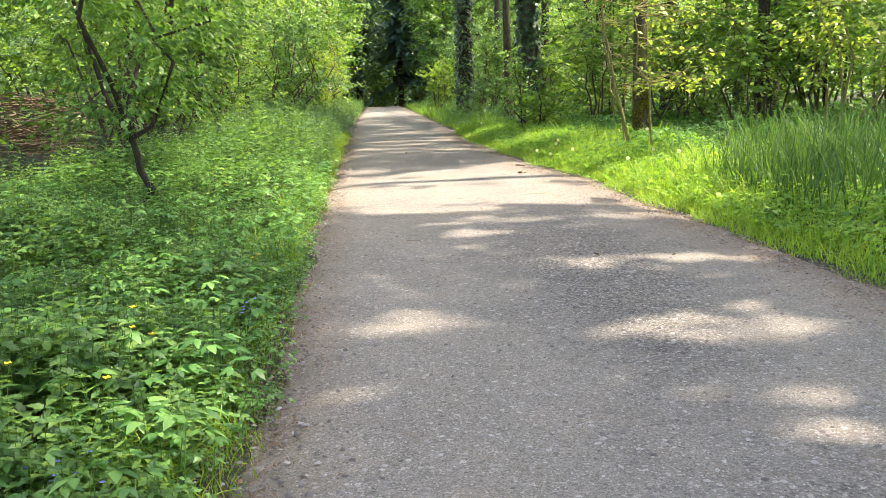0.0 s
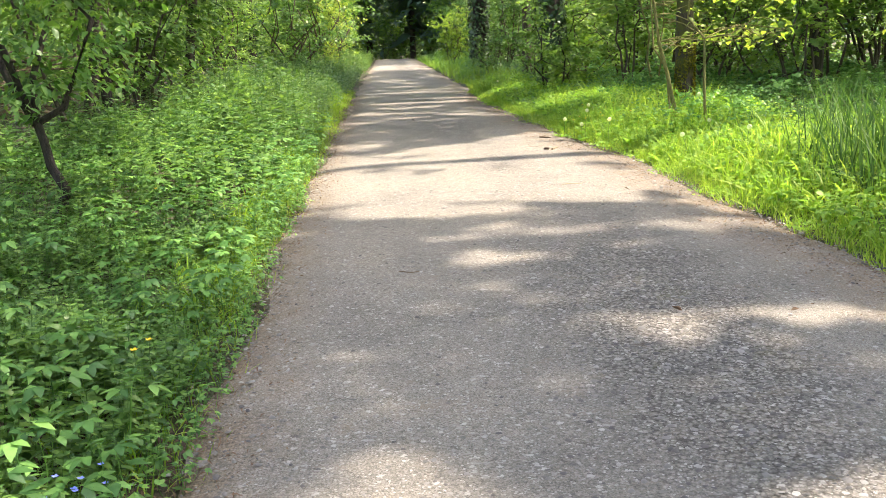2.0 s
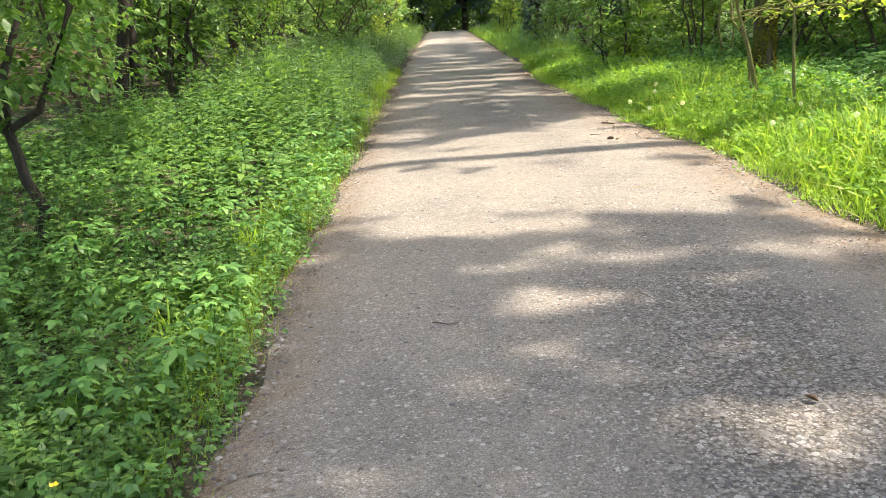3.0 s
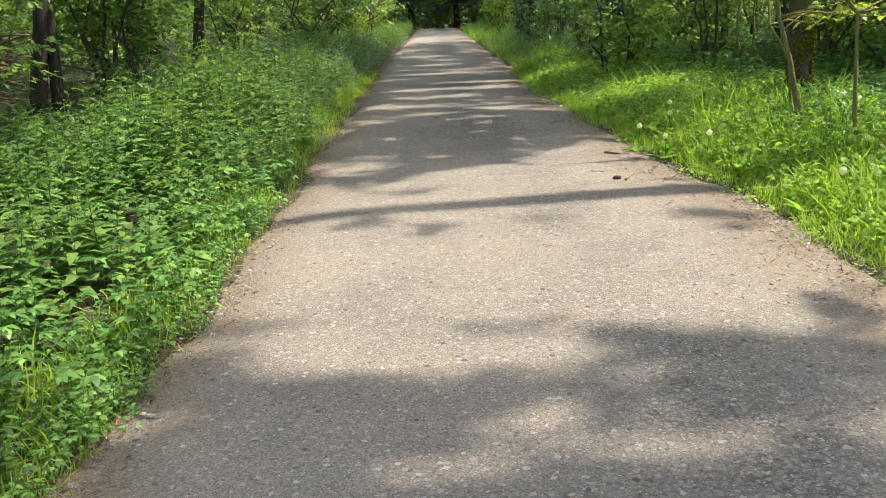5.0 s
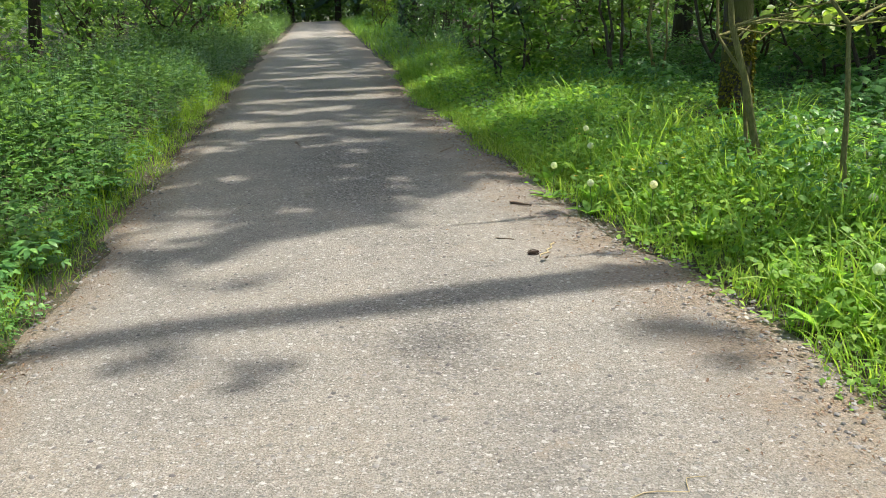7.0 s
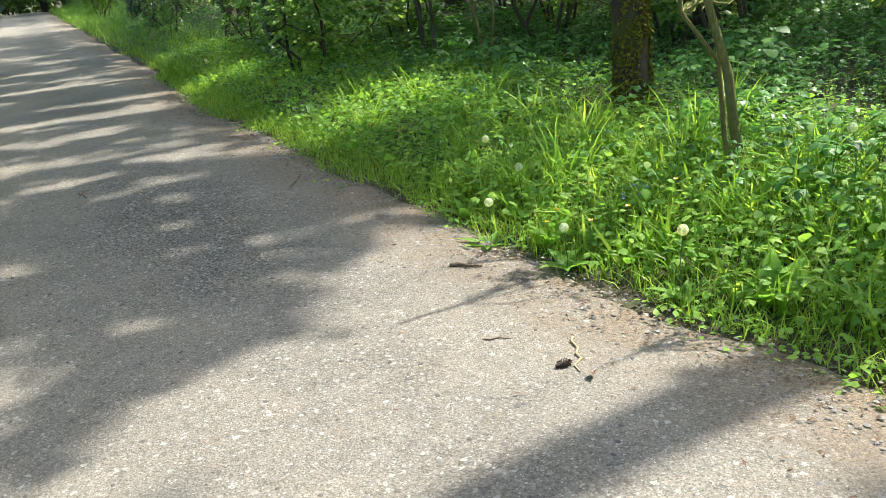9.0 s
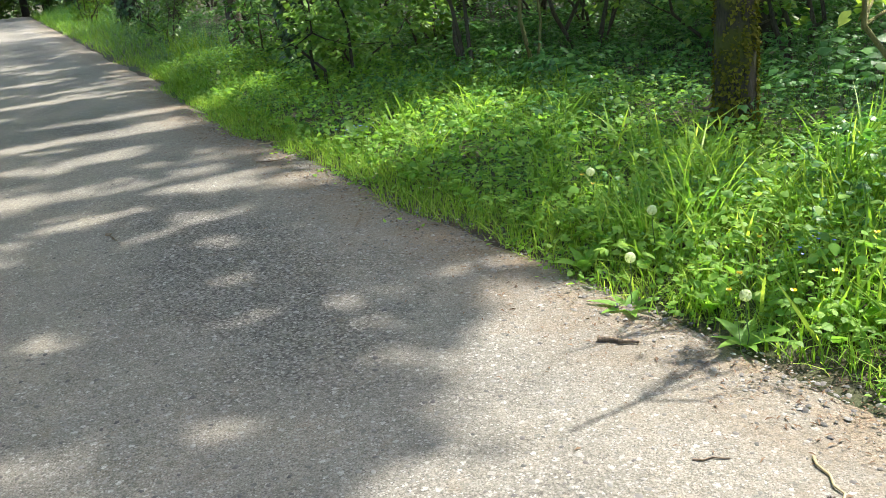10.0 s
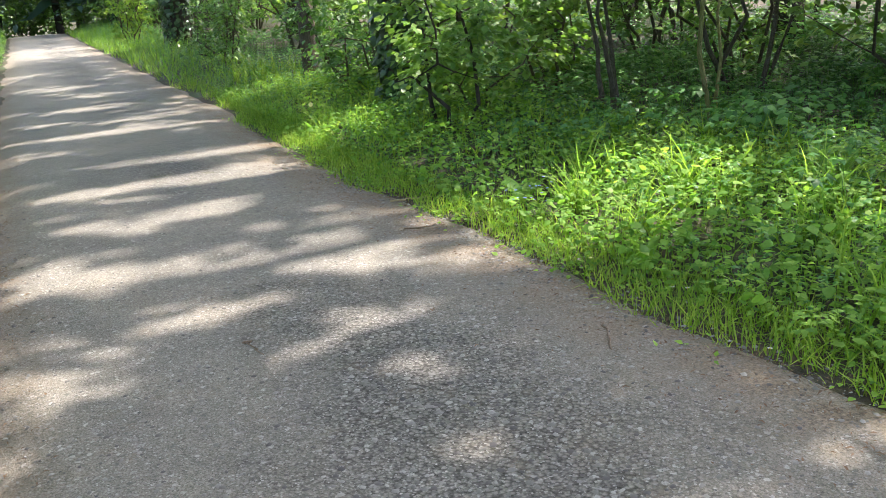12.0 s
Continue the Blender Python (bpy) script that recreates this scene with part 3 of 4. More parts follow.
# ivy leaves on the clad trunk, moss tufts round the mossy foot
def clad(tree, r, n, top, lean=0.0):
    q, z = RNG.uniform(0, 6.28, n), RNG.uniform(0.1, top, n)
    rr = r * (1 - 0.035 * z) + RNG.uniform(0.01, 0.13, n)
    at = np.stack([np.cos(q) * rr + lean * z, np.sin(q) * rr, z], -1)
    part("ivy", strew(lobed(3), at, rot(q - np.pi / 2, RNG.normal(-1.1, 0.35, n), RNG.normal(0, 0.4, n)), RNG.uniform(0.07, 0.15, n)), M_IVY, tree, "dark glossy ivy climbing the trunk")


clad(ivy_tree, 0.19, 4200, 8.0, -0.02)
clad(stout_tree, 0.31, 3000, 8.0)


for tx, ty in ((-5.6, 60.5), (-7.5, 66.0), (1.9, 61.5), (3.4, 66.5), (-9.5, 69.5), (6.2, 62.0)):
    tall_tree("roadside_tree", tx, ty, 0.12, 11, 1.2, 2.6, 900, M_BARK, "leafy young tree with low branches by the far road", leafy=M_SHRUB, hollow=False)


def spruce(n=300):
    thing = new("spruce_tree")
    part("trunk", tube(np.stack([np.zeros(8), np.zeros(8), np.linspace(0, 21, 8)], -1), np.linspace(0.24, 0.03, 8), 10), M_DARKBARK, thing)
    s = RNG.random(n) ** 0.8
    q = RNG.uniform(0, 6.28, n)
    reach = 3.0 * (1 - s) + 0.25
    V, T = blade(0.3, 0.16, 5)
    V = np.stack([V[:, 0] * (1.2 - V[:, 2]), V[:, 2], -0.28 * V[:, 2] ** 1.5 + 0.06 * np.sin(V[:, 2] * 9)], -1)
    at = np.stack([0 * s, 0 * s, 2.0 + 19 * s], -1)
    big = strew((V, T), at, rot(q, RNG.normal(-0.15, 0.15, n), RNG.normal(0, 0.3, n)), reach)
    k = np.repeat(np.arange(n), 9)
    f = np.tile(np.linspace(0.15, 1.0, 9), n)
    p = np.stack([-np.sin(q[k]) * reach[k] * f, np.cos(q[k]) * reach[k] * f, 2.0 + 19 * s[k] - (0.15 + 0.28 * f) * reach[k] * f], -1)
    m = len(p)
    small = strew(two_tri(0.2), p, rot(q[k] + RNG.choice((-0.8, 0.8), m), RNG.normal(-0.35, 0.25, m), 0), RNG.uniform(0.35, 0.8, m))
    part("crown", join(big, small), M_NEEDLE, thing)
    return tagged(thing, "dark green spruce closing off the end of the road", "tree", "spruces at the road's end")


first_spruce = spruce()
first_spruce.location = (-1.2, 72, -0.6)
for sx, sy in ((-4.6, 75), (1.8, 70), (4.5, 68), (-7.5, 79), (-10.5, 73), (-13, 68), (7.5, 72), (0.0, 80), (11, 69), (-3.0, 84), (4.0, 79), (-16, 76), (14, 74)):
    k = RNG.uniform(0.85, 1.15)
    copy_thing(first_spruce, pose(sx, sy, -0.5, 0, 0, RNG.uniform(0, 360)) @ Matrix.Diagonal((k, k, k, 1)))

# ---- shrubs ----


def shrub(name, h, spread, twigs, per, leaf, template, leafy, bark, stems, label, category="shrub", up=0.35, bole=0.0):
    """A many-stemmed bush: bent stems, twigs, and leaves along the twigs; bole is the height of a short forked trunk."""
    thing = new(name)
    ends = []
    foot = np.zeros(3)
    if bole:
        line = bent((0.12, 0, -0.1), (0, 0, bole), 6, 0.03)
        part("trunk", tube(line, np.linspace(0.036, 0.028, 6), 9, 0.05), bark, thing)
        foot = line[-1] - np.array([0, 0, 0.04])
    for k in range(stems):
        q = 6.28 * k / stems + RNG.normal(0, 0.3)
        a = np.array([0.12 * math.cos(q), 0.12 * math.sin(q), 0])
        b = np.array([math.cos(q) * spread * RNG.uniform(0.25, 0.75), math.sin(q) * spread * RNG.uniform(0.25, 0.75), h * RNG.uniform(0.7, 1.0)])
        if bole:
            a, b = foot, b + foot * 0.3
        P = bent(a, b, 7, 0.06)
        if not bole:
            P[0, 2] = -0.05
        part("stem", tube(P, np.linspace(0.014 + 0.005 * h, 0.004, 7), 6), bark, thing)
        ends.append(P)
    pts, Rs, sz = [], [], []
    for k in range(twigs):
        P = ends[RNG.integers(stems)]
        s = up + (1 - up) * RNG.random() ** 0.8
        o = np.array([np.interp(s * 6, np.arange(7), P[:, c]) for c in range(3)])
        q = RNG.uniform(0, 6.28)
        length = spread * RNG.uniform(0.25, 0.6)
        e = o + np.array([math.cos(q), math.sin(q), RNG.normal(0.15, 0.3)]) * length
        line = bent(o, e, 4, 0.08, 0.05 * length)
        if k < 12:
            part("branch", tube(line, np.linspace(0.009, 0.003, 4), 4), bark, thing)
        f = RNG.uniform(0.2, 1.08, per)
        c = np.stack([np.interp(f * 3, np.arange(4), line[:, ax]) for ax in range(3)], -1) + RNG.normal(0, 0.03, (per, 3))
        pts.append(c)
        Rs.append(rot(q - np.pi / 2 + RNG.choice((-0.9, 0.0, 0.9), per) + RNG.normal(0, 0.3, per), RNG.normal(-0.35, 0.3, per), RNG.normal(0, 0.35, per)))
        sz.append(leaf * RNG.uniform(0.6, 1.2, per))
    part("foliage", strew(template, np.concatenate(pts), np.concatenate(Rs), np.concatenate(sz)), leafy, thing)
    return tagged(thing, label, category)


def place(ob, x, y, z=None):
    ob.location = (x, y, float(ground_z(x, y)) if z is None else z)
    return ob


HAZEL = ovate(0.42, 0.06, 0.15, 2)
LEAF2, LEAFT = kite(0.3), two_tri(0.32)
hazels = [
    place(shrub("hazel_shrub", 4.6, 2.0, 135, 26, 0.13, LEAFT, M_SHRUB, M_STEM, 7, "leafy green shrub on the wood's edge", up=0.12), -4.4, 36.0),
    place(shrub("hazel_shrub", 3.6, 1.8, 125, 26, 0.13, LEAFT, M_SHRUB, M_STEM, 6, "leafy green shrub on the wood's edge", up=0.2), -5.2, 19.0),
    place(shrub("hazel_shrub", 5.2, 2.2, 135, 27, 0.14, LEAFT, M_SHRUB, M_STEM, 6, "tall leafy shrub among the trees", up=0.1), 5.4, 30.0),
]
for hx, hy, hk in ((-4.3, 31.5, 1), (-4.1, 40.0, 1.05), (-4.6, 43.5, 1.1), (-5.1, 47.5, 1.0), (-5.6, 52, 1), (-6.2, 57, 1), (-7.6, 25, 1.1), (-6.4, 22, 0.9),
                   (-7.5, 14.0, 1), (-8.4, 30, 1.1), (-8.0, 37, 1.1), (-10.5, 26, 1.2), (-8.5, 42, 1.1),
                   (-11, 47, 1.2), (-9.5, 62, 1.2), (-7.2, 8.5, 1.0), (-5.6, 63, 1.0),
                   (4.2, 35, 0.9), (2.9, 37.2, 0.7), (3.4, 41.0, 0.8), (2.9, 44.5, 0.9), (2.6, 49, 1), (1.9, 54, 1), (1.6, 60, 1), (7.0, 24.5, 0.9), (8.6, 20.2, 0.9),
                   (6.4, 21.8, 0.7), (10.5, 18.5, 1.0), (12.0, 21.5, 1.1), (9.8, 27.5, 1.1), (7.5, 37, 1.1), (10.5, 41, 1.2), (5.5, 47, 1.1),
                   (9.5, 13.5, 0.9), (12.5, 13.5, 1.0), (3.5, 63, 1.1), (11, 52, 1.3),
                   (8.4, 9.2, 0.8), (10.8, 6.5, 1.0), (-6.5, 69, 0.7), (-3.2, 72, 0.7), (0.2, 70, 0.7), (3.0, 68, 0.8), (-8.5, 66, 0.9), (-1.6, 75, 0.8), (6, 66, 1.0)):
    copy_thing(hazels[RNG.integers(3)], pose(hx, hy, float(ground_z(hx, hy)), 0, 0, RNG.uniform(0, 360)) @ Matrix.Diagonal((hk, hk, hk * RNG.uniform(0.9, 1.1), 1)))

ELDER = ovate(0.24, 0.05, 0.2, 3)
place(shrub("elder_bush", 3.0, 1.7, 215, 26, 0.078, ELDER, M_SHRUB, M_DARKBARK, 4, "open elder bush with a dark forked trunk above nettles", up=0.1, bole=0.75), -2.74, 8.5)
place(shrub("elder_bush", 3.8, 2.0, 170, 28, 0.088, ELDER, M_SHRUB, M_STEM, 4, "leafy elder bush beyond the nettle bed", up=0.2), -4.6, 14.0)
place(shrub("elder_bush", 2.6, 1.2, 70, 20, 0.11, ELDER, M_SHRUB, M_STEM, 4, "young elder bush beside the brush pile", up=0.2), -5.4, 8.6)
place(shrub("roadside_bush", 1.9, 0.75, 75, 14, 0.085, HAZEL, M_UNDER, M_DARKBARK, 3, "slender leafy bush in the shaded verge", up=0.2), 2.35, 20.9)
place(shrub("roadside_bush", 2.6, 1.1, 140, 26, 0.10, LEAF2, M_YOUNG, M_STEM, 6, "sunlit yellow-green bush at the road's edge", up=0.1), 1.05, 44.6)
place(shrub("roadside_bush", 1.3, 1.0, 70, 18, 0.10, LEAF2, M_SHRUB, M_STEM, 6, "low green bush along the road's edge", up=0.1), 1.9, 31.5)
place(shrub("roadside_bush", 1.4, 1.1, 80, 18, 0.10, LEAF2, M_SHRUB, M_STEM, 6, "low green bush along the road's edge", up=0.1), 2.6, 25.0)
place(shrub("roadside_bush", 3.4, 1.4, 180, 26, 0.09, LEAF2, M_YOUNG, M_STEM, 6, "sunlit yellow-green bush leaning over the road", up=0.1), -3.9, 37.5)
place(shrub("maple_sapling", 3.0, 1.4, 60, 14, 0.11, lobed(5), M_UNDER, M_STEM, 3, "young maple with broad lobed leaves in half shade", up=0.52), 3.9, 20.4)
place(shrub("maple_sapling", 2.8, 1.3, 70, 14, 0.11, lobed(5), M_UNDER, M_STEM, 4, "young maple with broad lobed leaves in half shade", up=0.5), 6.2, 17.8)
place(shrub("maple_sapling", 2.4, 1.3, 76, 14, 0.115, lobed(5), M_UNDER, M_STEM, 4, "young maple with broad lobed leaves by the trees", up=0.25), 3.4, 24.0)
for mx, my, mh in ((6.0, 18.6, 2.2), (7.6, 15.0, 2.5), (4.3, 22.5, 1.7), (3.0, 22.0, 0.9)):
    place(shrub("hazel_sapling", mh, 1.2, 90, 16, 0.10, HAZEL, M_UNDER, M_STEM, 4, "bright young hazel at the wood's edge", up=0.2), mx, my)
for mx, my, mh in ((5.6, 20.6, 3.2), (7.4, 19.6, 3.4), (8.4, 16.6, 3.0), (9.6, 21.5, 3.4)):
    place(shrub("maple_sapling", mh, 1.5, 80, 13, 0.12, lobed(5), M_UNDER, M_STEM, 4, "young maple with broad lobed leaves in the wood", up=0.48), mx, my)
place(shrub("pale_sapling", 2.6, 1.3, 60, 14, 0.09, LEAF2, M_YOUNG, M_TWIG, 4, "thin sapling with pale leaf sprays above tall grass", up=0.3), 5.6, 12.4)


def sapling(x, y, stems, twigs, label):
    """A slim young tree with bare lower stems and layered leaf sprays."""
    thing = place(new("sapling"), x, y)
    lines = []
    for (ax, ay), (bx, by, bz), r in stems:
        P = bent((ax, ay, -0.05), (bx, by, bz), 8, 0.018)
        part("stem", tube(P, np.linspace(r, r * 0.3, 8), 8, 0.03), M_TWIG, thing)
        lines.append(P)
    lv = []
    for k in range(twigs):
        P = lines[k % len(lines)]
        o = P[3 + RNG.integers(4)]
        q = RNG.uniform(-0.5, 0.9)
        e = o + np.array([math.cos(q) * 1.1, math.sin(q) * 0.8, RNG.normal(0.05, 0.2)]) * RNG.uniform(0.8, 1.5)
        e[2] = max(e[2], 1.05)
        line = bent(o, e, 6, 0.05)
        part("branch", tube(line, np.linspace(0.009, 0.0025, 6), 5), M_TWIG, thing)
        m = 17
        f = RNG.uniform(0.42, 1.05, m) * 5
        c = np.stack([np.interp(f, np.arange(6), line[:, ax]) for ax in range(3)], -1) + RNG.normal(0, 0.045, (m, 3))
        lv.append(strew(ovate(0.34, 0.07, 0.18, 4), c, rot(RNG.uniform(0, 6.28, m), RNG.normal(-0.2, 0.3, m), RNG.normal(0, 0.3, m)), RNG.uniform(0.05, 0.11, m)))
    part("foliage", join(*lv), M_YOUNG, thing, "bright spring-green leaves")
    return tagged(thing, label, "sapling")


sapling(3.05, 13.66, (((0.0, 0.0), (-0.62, -0.2, 2.6), 0.03), ((-0.1, -0.04), (-0.5, 0.3, 2.3), 0.017)), 22, "slim twin-stemmed sapling with sunlit spring leaves")
sapling(3.1, 12.64, (((0, 0), (-0.32, 0.0, 2.4), 0.02),), 12, "slim crooked sapling with sunlit spring leaves")

sapling(4.05, 19.2, (((0.03, 0.0), (-0.35, 0.1, 2.7), 0.026), ((0.1, 0.05), (0.25, 0.2, 2.4), 0.018)), 18, "slim twin-stemmed sapling over the leaf carpet")

# distant leafy wood on both sides and behind
n = 14000
side = RNG.choice((-1, 1), n)
fx = np.where(side < 0, RNG.uniform(-40, -11, n), RNG.uniform(11, 40, n))
fy, fz = RNG.uniform(-25, 100, n), 11 * RNG.random(n) ** 1.2
k = RNG.random(n) < 0.22
fx[k], fy[k] = RNG.uniform(-35, 35, k.sum()), RNG.uniform(84, 110, k.sum())
k2 = (RNG.random(n) < 0.12) & ~k
fx[k2], fy[k2] = RNG.uniform(-25, 25, k2.sum()), RNG.uniform(-30, -14, k2.sum())
k3 = RNG.random(n) < 0.3
fx[k3], fy[k3], fz[k3] = RNG.uniform(-14, 11, k3.sum()), RNG.uniform(71, 86, k3.sum()), -1.2 + 10 * RNG.random(k3.sum())
C = np.stack([fx, fy, fz], -1)
woods = part("far_woods", strew(SPRAY, C, rot(RNG.uniform(0, 6.28, n), RNG.normal(-0.1, 0.5, n), RNG.normal(0, 0.5, n)), np.where(k3, RNG.uniform(1.0, 1.8, n), RNG.uniform(1.8, 3.6, n))), M_CANOPY)
tagged(woods, "dense green foliage of the wood farther off", "woods", kind="stuff")

# leafy understorey of young trees between the trunks
n = 15000
side = RNG.random(n) < 0.42
ux = np.where(side, RNG.uniform(-14, -5.5, n), RNG.uniform(4.8, 15, n))
uy = np.where(side, RNG.uniform(12, 62, n), RNG.uniform(17, 62, n))
uz = 0.5 + 6.5 * RNG.random(n)
C = np.stack([ux, uy, uz], -1)
C = C[((ux > 6.5) | (uy > 20) | side) & (wave(ux, uy, 0.9) + 0.8 * wave(ux + 3, uz * 2 + uy, 1.6) > -0.5)]
n = len(C)
under = part("understorey", strew(spray(9, 0.13, 0.6, two_tri(0.32)), C, rot(RNG.uniform(0, 6.28, n), RNG.normal(-0.15, 0.3, n), RNG.normal(0, 0.3, n)), RNG.uniform(0.8, 1.5, n)), M_UNDER)
tagged(under, "layered green leaves of young trees between the trunks", "undergrowth", kind="stuff")

# wooded skyline far behind everything
q = np.linspace(0, 2 * np.pi, 97)
ring = np.concatenate([np.stack([130 * np.sin(q), 130 * np.cos(q) + 30, 0 * q - 3], -1), np.stack([130 * np.sin(q), 130 * np.cos(q) + 30, 26 + 3 * np.sin(q * 17) + 2 * np.sin(q * 41)], -1)])
m = np.arange(96)
M_FAR = plain_mat("distant_wood", (0.02, 0.045, 0.018), (0.06, 0.10, 0.035), 0.95, 0.25)
tagged(part("backdrop", (ring, np.stack([m, m + 1, m + 98, m + 97], -1)), M_FAR), "distant wood closing the view all round", "backdrop", kind="structure")

# ---- brush pile ----


def brush_pile(x, y):
    thing = place(new("brush_pile"), x, y)
    for k in range(90):
        q = RNG.normal(0.1, 0.45)
        z = 1.15 * RNG.random() ** 1.4
        c = np.array([RNG.normal(0, 0.9 - 0.4 * z), RNG.normal(0, 0.5), z])
        half = np.array([math.cos(q), math.sin(q), RNG.normal(0, 0.12)]) * RNG.uniform(0.6, 1.7)
        a, b = c - half, c + half
        a[2], b[2] = max(a[2], 0.0), max(b[2], 0.0)
        r = RNG.uniform(0.01, 0.035)
        part("branch", tube(bent(a, b, 5, 0.03), np.linspace(r, r * 0.5, 5), 6), M_DEAD, thing)
    return tagged(thing, "heap of dead reddish-brown branches under the bushes", "brush pile")


brush_pile(-8.6, 20.3)

# ---- herbs and grass ----


def nettle(h=0.5, nodes=6, leaf=0.085, L=None):
    """A stalk with crossed pairs of leaves, smaller towards the tip."""
    geo = [tube(bent((0, 0, 0), (0.02, 0.01, h), 3, 0.02), np.array([0.0028, 0.002, 0.0012]), 3)]
    L = L or ovate(0.3, 0.07, 0.25, 3)
    for k in range(nodes):
        s = (k + 1.6) / (nodes + 1.6)
        for w in (0, 1):
            q = k * 1.571 + w * np.pi + RNG.normal(0, 0.2)
            size = leaf * (1.15 - 0.75 * s ** 2.5) * RNG.uniform(0.85, 1.15)
            geo.append(strew(L, np.array([[0.02 * s, 0.01 * s, h * s]]), rot([q], [RNG.normal(0.05 + 0.35 * s, 0.15)], [RNG.normal(0, 0.15)]), np.array([size])))
    return join(*geo)


def groundelder(h=0.28, leaf=0.08, L=None):
    """A stalk that ends in three-leaf hands."""
    geo = [tube(bent((0, 0, 0), (0.03, 0.0, h), 3, 0.03), np.array([0.003, 0.002, 0.0015]), 3)]
    L = L or slim(0.3, 0.22)
    for k in range(3):
        q = 2.1 * k + RNG.normal(0, 0.2)
        c = np.array([0.03, 0, h]) + 0.055 * np.array([-math.sin(q), math.cos(q), 0.1])
        geo.append(strew(L, np.repeat(c[None], 3, 0), rot(q + np.array((-0.9, 0, 0.9)), RNG.normal(-0.1, 0.12, 3), RNG.normal(0, 0.12, 3)), leaf * np.array((0.85, 1, 0.85))))
    return join(*geo)


def bed(templates, x, y, scale, lean=0.12, z=None):
    """Plants of several templates strewn over places."""
    out, pick = [], RNG.integers(len(templates), size=len(x))
    for k, tp in enumerate(templates):
        i = pick == k
        if not i.any():
            continue
        m = i.sum()
        zz = ground_z(x[i], y[i]) - 0.01 if z is None else z[i]
        out.append(strew(tp, np.stack([x[i], y[i], zz], -1), rot(RNG.uniform(0, 6.28, m), RNG.normal(0, lean, m), RNG.normal(0, lean, m)), scale[i]))
    return join(*out)


def scatter_left(n, y0, y1, near, far, power=1.0):
    y = y0 + (y1 - y0) * RNG.random(n) ** power
    off = near + (far - near) * RNG.random(n)
    return left_edge(y) - off, y, off


def scatter_right(n, y0, y1, near, far, power=1.0):
    y = y0 + (y1 - y0) * RNG.random(n) ** power
    off = near + (far - near) * RNG.random(n)
    return right_edge(y) + off, y, off


TOOTHED = toothed()
NETTLES = [nettle(0.5, 5, 0.118, TOOTHED), nettle(0.55, 6, 0.112, TOOTHED), nettle(0.45, 5, 0.124, TOOTHED), nettle(0.6, 6, 0.108, TOOTHED)]
MID_NETTLES = [nettle(0.5, 7, 0.105, slim(0.27)), nettle(0.58, 8, 0.1, slim(0.25)), nettle(0.45, 7, 0.11, slim(0.28))]
FAR_NETTLES = [nettle(0.55, 7, 0.09, two_tri(0.25)), nettle(0.65, 8, 0.09, two_tri(0.25)), nettle(0.5, 6, 0.095, slim(0.25))]
VERGE_HERBS = [groundelder(0.2, 0.055, slim(0.3, 0.2)), groundelder(0.15, 0.05, slim(0.34, 0.15)), nettle(0.28, 4, 0.055, slim(0.28))]
ELDERS = [groundelder(0.24, 0.062, slim(0.26)), groundelder(0.2, 0.055, slim(0.26)), groundelder(0.28, 0.068, slim(0.26))]
WOOD_HERBS = [nettle(0.32, 5, 0.062, slim(0.3)), groundelder(0.3, 0.062, slim(0.32)), groundelder(0.22, 0.055, slim(0.34)), nettle(0.24, 4, 0.05, slim(0.32))]


def maple_seedling(h=0.38, leaf=0.11, n=6):
    """A thin stalk with a loose whorl of lobed leaves held flat."""
    geo = [tube(bent((0, 0, 0), (0.02, 0.0, h), 3, 0.03), np.array([0.004, 0.003, 0.002]), 3)]
    q = np.arange(n) * 2.4
    at = np.stack([-np.sin(q) * 0.07, np.cos(q) * 0.07, h * (0.62 + 0.38 * np.arange(n) / n)], -1)
    geo.append(strew(lobed(3), at, rot(q, RNG.normal(-0.25, 0.15, n), RNG.normal(0, 0.15, n)), leaf * RNG.uniform(0.7, 1.1, n)))
    return join(*geo)


SEEDLINGS = [maple_seedling(), maple_seedling(0.3, 0.1, 5), maple_seedling(0.46, 0.12, 7)]
GRASSES = [blade(0.3, 0.024, 3), blade(0.7, 0.02, 3), blade(1.05, 0.026, 3)]

x, y, off = scatter_left(6800, -2, 34, 0.12, 4.4, 0.95)
xa, ya, oa = scatter_left(4300, 1.4, 8.0, 0.1, 2.4, 1.2)
x, y, off = np.concatenate([x, xa]), np.concatenate([y, ya]), np.concatenate([off, oa])
relief = 1 + 0.3 * wave(x, y, 1.3) + 0.22 * wave(x + 4, y, 3.1)
off = off + 0.14 * wave(x, y, 2.2)
keep = (off > 0.14) & (off < 4.4 - 1.9 * np.clip((y - 9) / 6, 0, 1) + 0.3 * wave(x, y, 1.9))
x, y, off, relief = x[keep], y[keep], off[keep], relief[keep]
tall = np.clip((y - 7) / 8, 0, 1)
near = (y > 1.4) & (y < 5.2) & (off < 2.6)
mid, yon = ~near & (y < 13), y >= 13
size = relief * (0.6 + 0.62 * tall) * (0.5 + 0.45 * np.clip(off / 0.7, 0, 1)) * RNG.uniform(0.8, 1.15, len(x))
tagged(part("nettle_bed", join(bed(NETTLES, x[near], y[near], size[near]), bed(MID_NETTLES, x[mid], y[mid], size[mid]), bed(FAR_NETTLES, x[yon], y[yon], size[yon])), M_NETTLE),
       "dense bed of fresh green nettles beside the road", "nettles", kind="stuff")
x, y, off = scatter_left(3200, -2, 16, 0.04, 3.4, 1.0)
tagged(part("ground_elder", bed(ELDERS, x, y, RNG.uniform(0.7, 1.15, len(x))), M_CARPET), "low leafy ground elder under the nettles", "ground cover", kind="stuff")
x, y, off = scatter_left(1700, 1.6, 12, -0.06, 0.3)
off = off + 0.1 * wave(x, y, 3.3)
